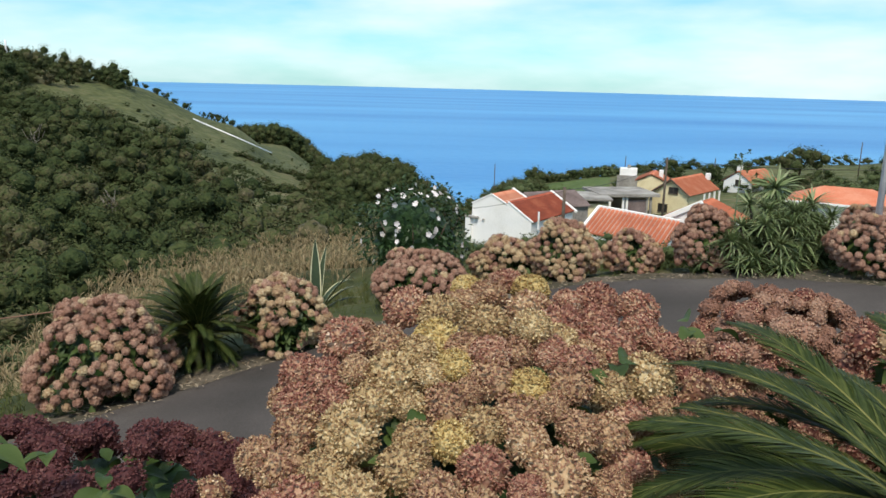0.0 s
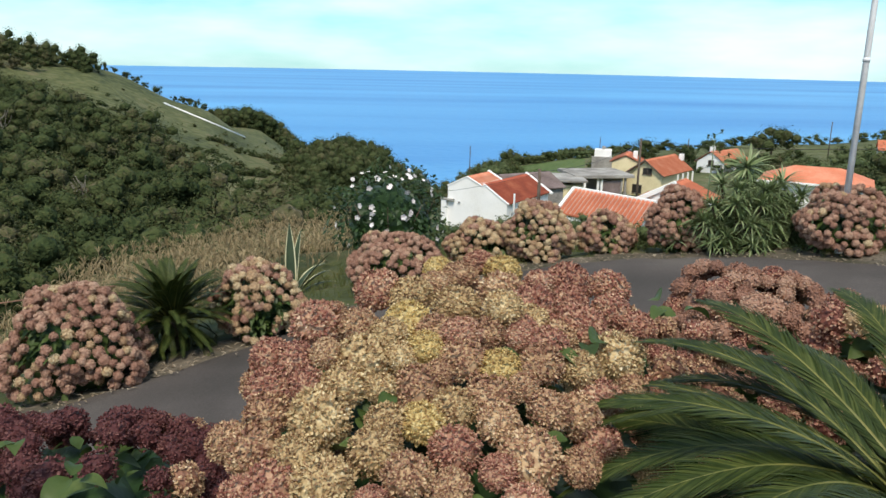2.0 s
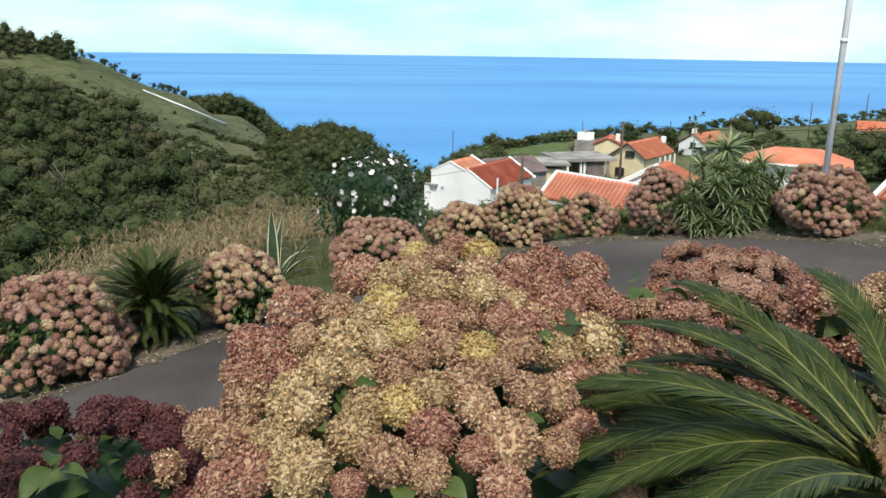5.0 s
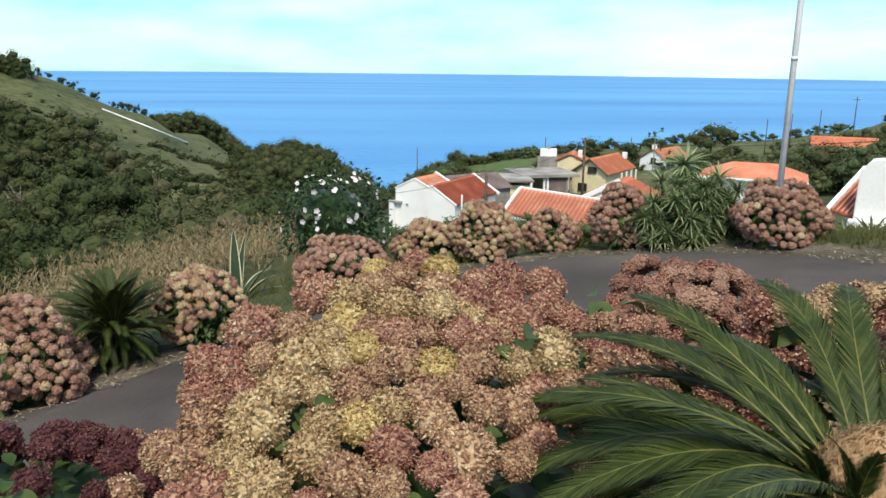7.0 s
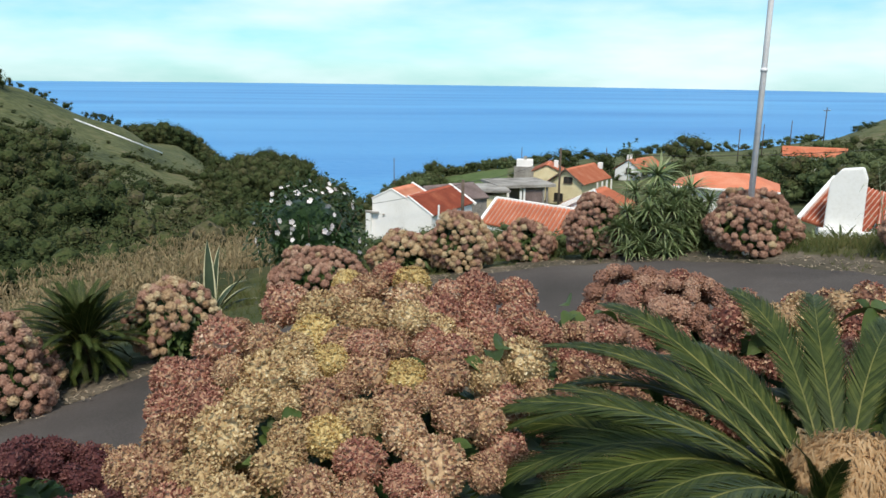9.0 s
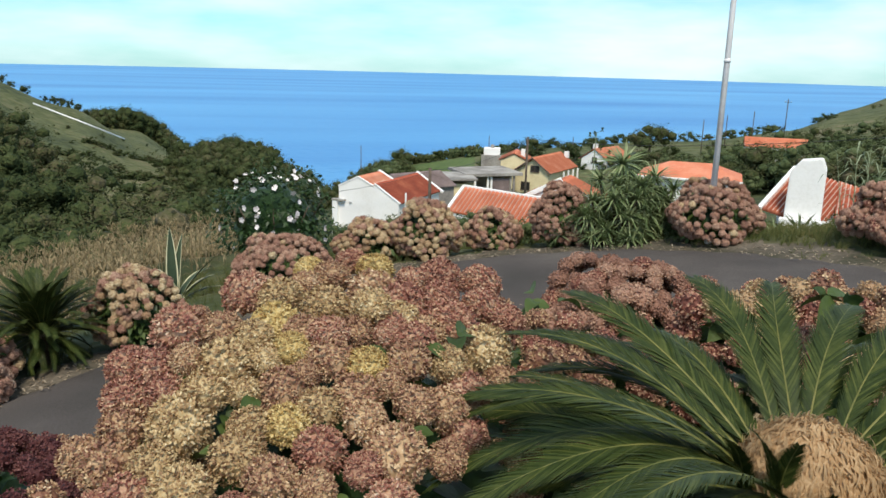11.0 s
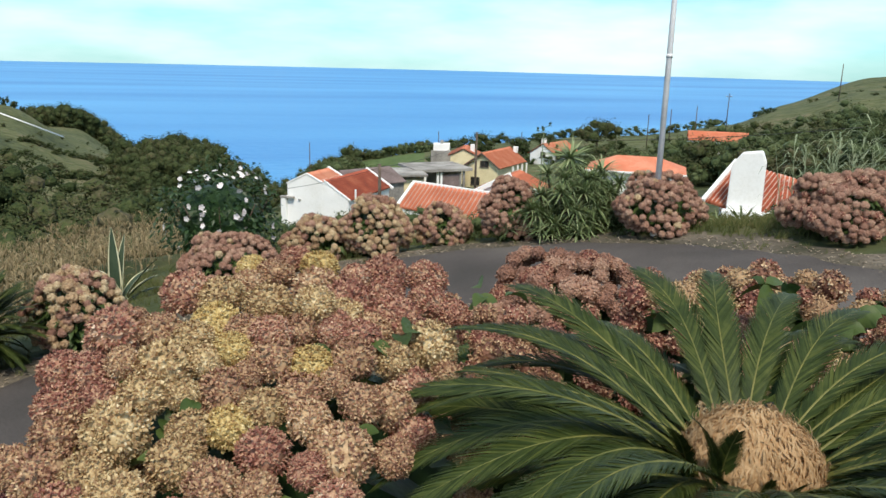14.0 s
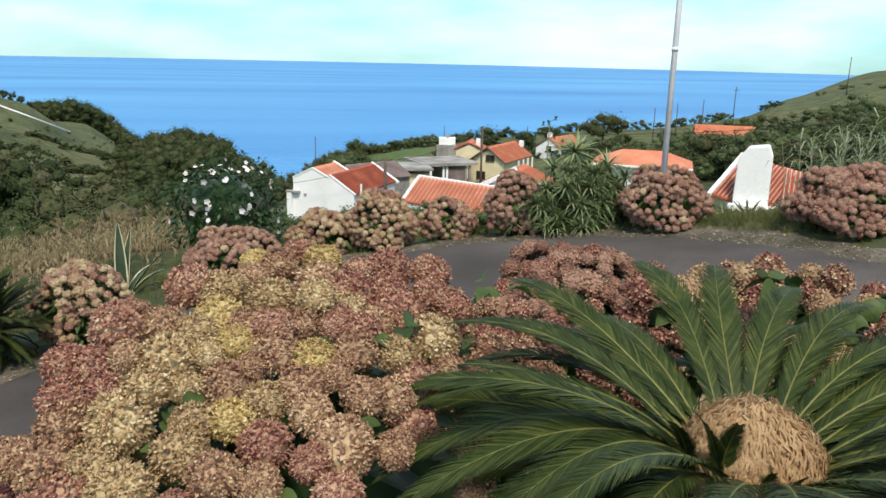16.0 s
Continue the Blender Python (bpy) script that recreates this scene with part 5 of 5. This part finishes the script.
def scatter(rng, n, a0, a1, r0, r1, w0, w1, flat=0.85, keep=None):
    out = []
    while len(out) < n:
        az, r = rng.uniform(a0, a1), math.sqrt(rng.uniform(r0 * r0, r1 * r1))
        if keep and not keep(az, r):
            continue
        x, y = polar(az, r)
        w = rng.uniform(w0, w1)
        out.append((x, y, w, w * flat * rng.uniform(0.8, 1.2)))
    return out


rng = np.random.default_rng(21)


def wood_edge(az):
    """Distance at which the valley woods give way to pasture."""
    return float(np.interp(az, [-40, -28.5, -26.5, -23.7, -20.6, -18.1, -15.5, -13.6, -11.6, -9], [264, 264, 226, 216, 208, 196, 158, 118, 107, 104]))


spots = scatter(rng, 270, -38, -3, 48, 105, 3.5, 7.5, 0.9, lambda a, r: r > 48 + max(0, a + 14) * 1.5)
spots += scatter(rng, 450, -38, -9, 105, 264, 5, 11, 0.8, lambda a, r: r < wood_edge(a))
spots += scatter(rng, 150, -36, -21.8, 256, 304, 5, 9.5, 0.85, lambda a, r: r > 258 + 5 * max(0, a + 26))
plant_many("valley_woods", spots, CLUMPS, WOOD, "dense dark green laurel woods filling the valley", "woods", 1)
spots = scatter(rng, 200, -9, 0.6, 190, 300, 6, 10.5, 0.9, lambda a, r: r < 300 - max(0, a + 3) * 16)
spots += scatter(rng, 90, -9.5, 2.5, 110, 190, 3, 6, 0.85)
plant_many("ridge_woods", spots, CLUMPS, WOOD, "rounded dark trees on the low ridge above the sea", "woods", 2)
spots = scatter(rng, 120, -14.3, -9.3, 402, 440, 9, 13, 0.8)
plant_many("headland_woods", spots, CLUMPS, WOOD, "dark trees covering the far headland", "woods", 3)
spots = scatter(rng, 34, -16, -8.5, 150, 250, 2, 4.5, 0.6, lambda a, r: r > wood_edge(a) + 8)
spots += scatter(rng, 60, -36, -10, 200, 320, 1.0, 2.2, 0.7)
for a0, a1, r0, r1, n in ((-17.8, -13.2, 212, 224, 22), (-14.8, -9.4, 244, 262, 34), (-13.2, -9.0, 190, 196, 22), (-12.6, -8.6, 168, 165, 20), (-11.8, -8.4, 148, 146, 18), (-22.5, -19.5, 236, 231, 10)):
    for k in range(n):
        t = (k + rng.uniform(-0.4, 0.4)) / n
        w = rng.uniform(1.6, 3.4)
        spots.append((*polar(a0 + (a1 - a0) * t, r0 + (r1 - r0) * t + rng.normal(0, 1.2)), w, w * rng.uniform(0.45, 0.75)))
plant_many("hill_scrub", spots, CLUMPS, WOOD, "low scattered scrub on the grassy hill", "scrub", 4)
spots = scatter(rng, 70, 3.0, 7.4, 115, 178, 3.5, 6, 0.8)
spots += scatter(rng, 56, 7.0, 12.8, 172, 188, 2.5, 4.6, 0.75)
spots += scatter(rng, 60, 12.5, 36, 135, 150, 2.5, 5, 0.6)
spots += scatter(rng, 60, 12.5, 36, 180, 195, 2.5, 5, 0.6)
spots += scatter(rng, 200, 29.5, 56, 70, 140, 3.5, 6.5, 0.75, lambda a, r: not (30.5 < a < 36.5 and 95 < r < 132))
spots += scatter(rng, 10, 36, 46, 160, 240, 2, 4, 0.5)
spots += scatter(rng, 50, 23, 36, 75, 125, 2.5, 5, 0.7, lambda a, r: not (30.5 < a < 36.5 and 85 < r < 132))
spots += scatter(rng, 16, 31, 36.5, 90, 97, 3.5, 4.5, 0.8)
spots += scatter(rng, 40, 39, 56, 34, 66, 2, 3.5, 0.8)
spots += scatter(rng, 40, 6, 24, 64, 84, 1.2, 2.2, 0.6, lambda a, r: a < 9 or a > 19)
plant_many("village_trees", spots[::2], FINE_CLUMPS, WOOD, "dark hedges and trees round the village fields", "trees", 5)
plant_many("village_shrubs", spots[1::2], FINE_CLUMPS, SHRUB, "lighter green shrubs round the village fields", "shrubs", 15)
spots = scatter(rng, 130, -4, 46, 15.2, 24, 0.7, 1.3, 0.75, lambda a, r: not (-4.5 < a < 2 and r < 17) and not (20 < a < 28 and r < 15.6) and not (r > 19 and a > 30) and not (31.5 < a < 39.5))
spots += scatter(rng, 9, 31.8, 34.2, 20, 24, 0.7, 1.1, 0.8) + scatter(rng, 8, 36.6, 39, 17, 21, 0.6, 0.9, 0.8)
plant_many("verge_scrub", spots, [clump_template(80 + k, 420, 0.085, 5) for k in range(3)], SHRUB, "low green scrub below the lane", "scrub", 6)


def tree(x, y, w, h, label, seed, group=""):
    rng = np.random.default_rng(seed)
    g = ground_at(x, y) - 0.1
    ob = thing("tree", (x, y, g), label, "tree", group)
    bm = bmesh.new()
    tube(bm, [(0, 0, 0), (0.02 * h, 0, h * 0.3), (0.04 * h, 0.02 * h, h * 0.62)], [0.035 * h, 0.026 * h, 0.012 * h], 7)
    for k in range(5):
        a = k * 1.26
        tube(bm, [(0.02 * h, 0, h * 0.28), (0.22 * w * math.cos(a), 0.22 * w * math.sin(a), h * 0.5), (0.36 * w * math.cos(a), 0.36 * w * math.sin(a), h * 0.7)], [0.014 * h, 0.01 * h, 0.004 * h], 5)
    part("trunk", bm, BARK, ob)
    v, f = clump_template(seed, 1900, 0.065, 15, 1)
    part("crown", mesh_np("crown", v * np.array([w, w, h]) + np.array([0, 0, h * 0.02]), f, (WOOD,)), WOOD, ob)


for k, (az, r, w, h) in enumerate(((24.9, 155, 8.5, 6.8), (16.4, 150, 8.5, 5), (6.4, 110, 6, 4.0), (8.2, 130, 7, 4.0), (19.4, 150, 5, 4), (21.3, 160, 6, 4.2), (3.0, 120, 3.5, 3.6))):
    tree(*polar(az, r), w, h, "rounded dark evergreen tree standing above the village", 100 + k, "village trees")
for k, (az, r, w, h) in enumerate(((-22.4, 296, 9, 5.5), (-21.2, 300, 3, 4), (-20.6, 300, 3, 2.6), (-19.9, 302, 4.5, 3.4), (-19.3, 302, 4.5, 3.8), (-18.8, 303, 4, 3), (-18.0, 304, 5, 4.5), (-16.9, 306, 3, 3), (-16.4, 306, 4, 4), (-16.0, 306, 4.5, 4), (-15.5, 307, 4, 4.2), (-15.0, 308, 4, 4), (-14.5, 309, 3, 3))):
    tree(*polar(az, r), w * 0.8, h * 0.85, "small wind-bent dark tree on the hill crest", 130 + k, "trees on the hill crest")


def bare_tree(x, y, h, seed):
    rng = np.random.default_rng(seed)
    ob = thing("bare_tree", (x, y, ground_at(x, y) - 0.2), "pale leafless dead tree standing in the valley woods", "tree", "bare trees")
    bm = bmesh.new()
    tube(bm, [(0, 0, 0), (0.05 * h, 0, h * 0.45), (0.02 * h, 0, h * 0.75)], [0.03 * h, 0.022 * h, 0.012 * h], 6)
    part("trunk", bm, DEADWOOD, ob)
    for k in range(9):
        a, z = rng.uniform(0, 6.28), h * rng.uniform(0.3, 0.72)
        L = h * rng.uniform(0.25, 0.5)
        bm = bmesh.new()
        d = np.array([math.cos(a), math.sin(a), 0])
        c = np.array([0.04 * h, 0, z])
        tube(bm, [tuple(c), tuple(c + d * L * 0.5 + np.array([0, 0, L * 0.4])), tuple(c + d * L * 0.75 + np.array([0, 0, L]))], [0.011 * h, 0.008 * h, 0.004 * h], 5)
        part("branch", bm, DEADWOOD, ob)


DEADWOOD = material("dead_wood", [(0.2, (0.12, 0.105, 0.085)), (0.8, (0.25, 0.225, 0.19))], 3, 30, 0.9, 0.3)
for k, (az, r, h) in enumerate(((-23.3, 118, 6.0), (-22.9, 120, 5.5), (-27.6, 168, 6.0))):
    bare_tree(*polar(az, r), h, 160 + k)


def corn_template(seed):
    rng = np.random.default_rng(seed)
    H = rng.uniform(1.4, 1.75)
    ps = [strip([(0, 0, 0), (0.02, 0, H * 0.5), (0.03, 0.02, H)], [0.013, 0.011, 0.006], (0, 1, 0))]
    for k in range(9):
        z = H * (0.2 + 0.68 * k / 8)
        a = k * 2.7 + rng.normal(0, 0.4)
        d = np.array([math.cos(a), math.sin(a), 0])
        L = rng.uniform(0.22, 0.4)
        c = np.array([0.02, 0, z])
        ps.append(strip([c, c + d * L * 0.45 + np.array([0, 0, 0.25 * L]), c + d * L * 0.8 + np.array([0, 0, 0.02]), c + d * L * 0.9 - np.array([0, 0, 0.3 * L])], [0.012, 0.02, 0.016, 0.002], (0, 0, 1), 0.2))
    for k in range(6):
        a = k * 1.05
        ps.append(strip([(0.03, 0.02, H), (0.03 + 0.07 * math.cos(a), 0.02 + 0.07 * math.sin(a), H + 0.16), (0.03 + 0.13 * math.cos(a), 0.02 + 0.13 * math.sin(a), H + 0.2)], [0.008, 0.01, 0.004], (1, 1, 0)))
    return gather(ps)


rng = np.random.default_rng(31)
spots = []
for x in np.arange(-20, 0.5, 0.27):
    for y in np.arange(9, 36, 0.42):
        px, py = x + rng.normal(0, 0.06), y + 0.35 * x * 0.2 + rng.normal(0, 0.05)
        az, r = math.degrees(math.atan2(px, py)), math.hypot(px, py)
        far_edge = np.interp(az, [-36, -29.5, -22, -13.7, -5, 0], [17, 19.5, 22.5, 25, 26.5, 27])
        near_edge = np.interp(az, [-36, -30, -22, -14, -9, -4, 0], [13.0, 13.6, 14.6, 15.6, 17.5, 19, 20])
        if near_edge < r < far_edge and -36 < az < 1:
            s = 0.86 * rng.uniform(0.85, 1.1) * (1 - 0.36 * max(0, min(1, (az + 30) / 14)) * max(0, min(1, (r - 16) / 6)))
            spots.append((px, py, s, s))
plant_many("corn_field", spots, [corn_template(k) for k in range(5)], CORN, "field of dry tawny corn stalks below the lane", "corn", 7, 0.02)
rng = np.random.default_rng(33)
spots = scatter(rng, 210, -37, -3, 18, 37, 1.1, 2.0, 0.62, lambda a, r: np.interp(a, [-36, -29.5, -22, -13.7, -5, 0], [18, 20.8, 24, 27, 28.5, 29]) < r < np.interp(a, [-36, -29.5, -22, -13.7, -5, 0], [20, 24, 29, 34, 36, 36]))
plant_many("field_hedge", spots, FINE_CLUMPS, SHRUB, "bushy green hedge along the far edge of the corn", "hedge", 8)


def tuft_template(seed, n=11, h=0.3):
    rng = np.random.default_rng(seed)
    ps = []
    for _ in range(n):
        a, d = rng.uniform(0, 6.28), rng.uniform(0.2, 0.9)
        b = rng.normal(0, 0.05, 2)
        L = h * rng.uniform(0.5, 1.2)
        ps.append(strip([(b[0], b[1], 0), (b[0] + 0.3 * d * L * math.cos(a), b[1] + 0.3 * d * L * math.sin(a), L * 0.6), (b[0] + d * L * math.cos(a), b[1] + d * L * math.sin(a), L * 0.95)], [0.006, 0.005, 0.001], (math.sin(a), -math.cos(a), 0.2)))
    return gather(ps)


rng = np.random.default_rng(41)
spots, litter = [], []
while len(spots) < 3600:
    x, y = (rng.uniform(-11, 11), rng.uniform(1, 18)) if len(spots) < 2800 else (rng.uniform(6.5, 11), rng.uniform(10, 15))
    d = off_road(np.array([x]), np.array([y]))[0]
    if d < HALF + 0.12 or math.hypot(x, y) > 19 or math.hypot(x, y) < 2:
        continue
    if d < HALF + 0.7 and rng.uniform() < 0.75:
        continue
    s = rng.uniform(0.5, 1.1) * (0.6 if d < HALF + 0.9 else 1.0)
    spots.append((x, y, s, s))
BLADE = material("grass_blades", [(0.1, (0.06, 0.08, 0.022)), (0.5, (0.11, 0.13, 0.04)), (0.9, (0.26, 0.22, 0.1))], 0.6, 12, 0.8, 0.0, island=0.4, transl=0.2, coords="World")
plant_many("grass", spots, [tuft_template(k) for k in range(5)], BLADE, "rough mixed green and dry grass on the verges", "grass", 8, 0.03)
ps = []
while len(ps) < 2600:
    x, y = rng.uniform(-9, 10), rng.uniform(4, 15)
    d = off_road(np.array([x]), np.array([y]))[0]
    if not HALF - 0.3 < d < HALF + 0.6 or (d < HALF and rng.uniform() < 0.6):
        continue
    a, L = rng.uniform(0, 6.28), rng.uniform(0.03, 0.11)
    z = max(ground_at(x, y), road_plane(x, y) + 0.045 if d < HALF + 0.02 else -9) + 0.006
    c, e = np.array([x, y, z]), np.array([math.cos(a), math.sin(a), rng.uniform(-0.1, 0.25)]) * L
    ps.append(strip([c, c + e * 0.5 + np.array([0, 0, 0.01]), c + e], [0.004, 0.02 * rng.uniform(0.3, 1), 0.002], (0, 0, 1), 0.2))
v, f = gather(ps)
tagged(part("leaf_litter", mesh_np("leaf_litter", v, f, (DRY,)), DRY, None), "dry fallen leaves and straw along the lane's edge", "litter", kind="stuff")
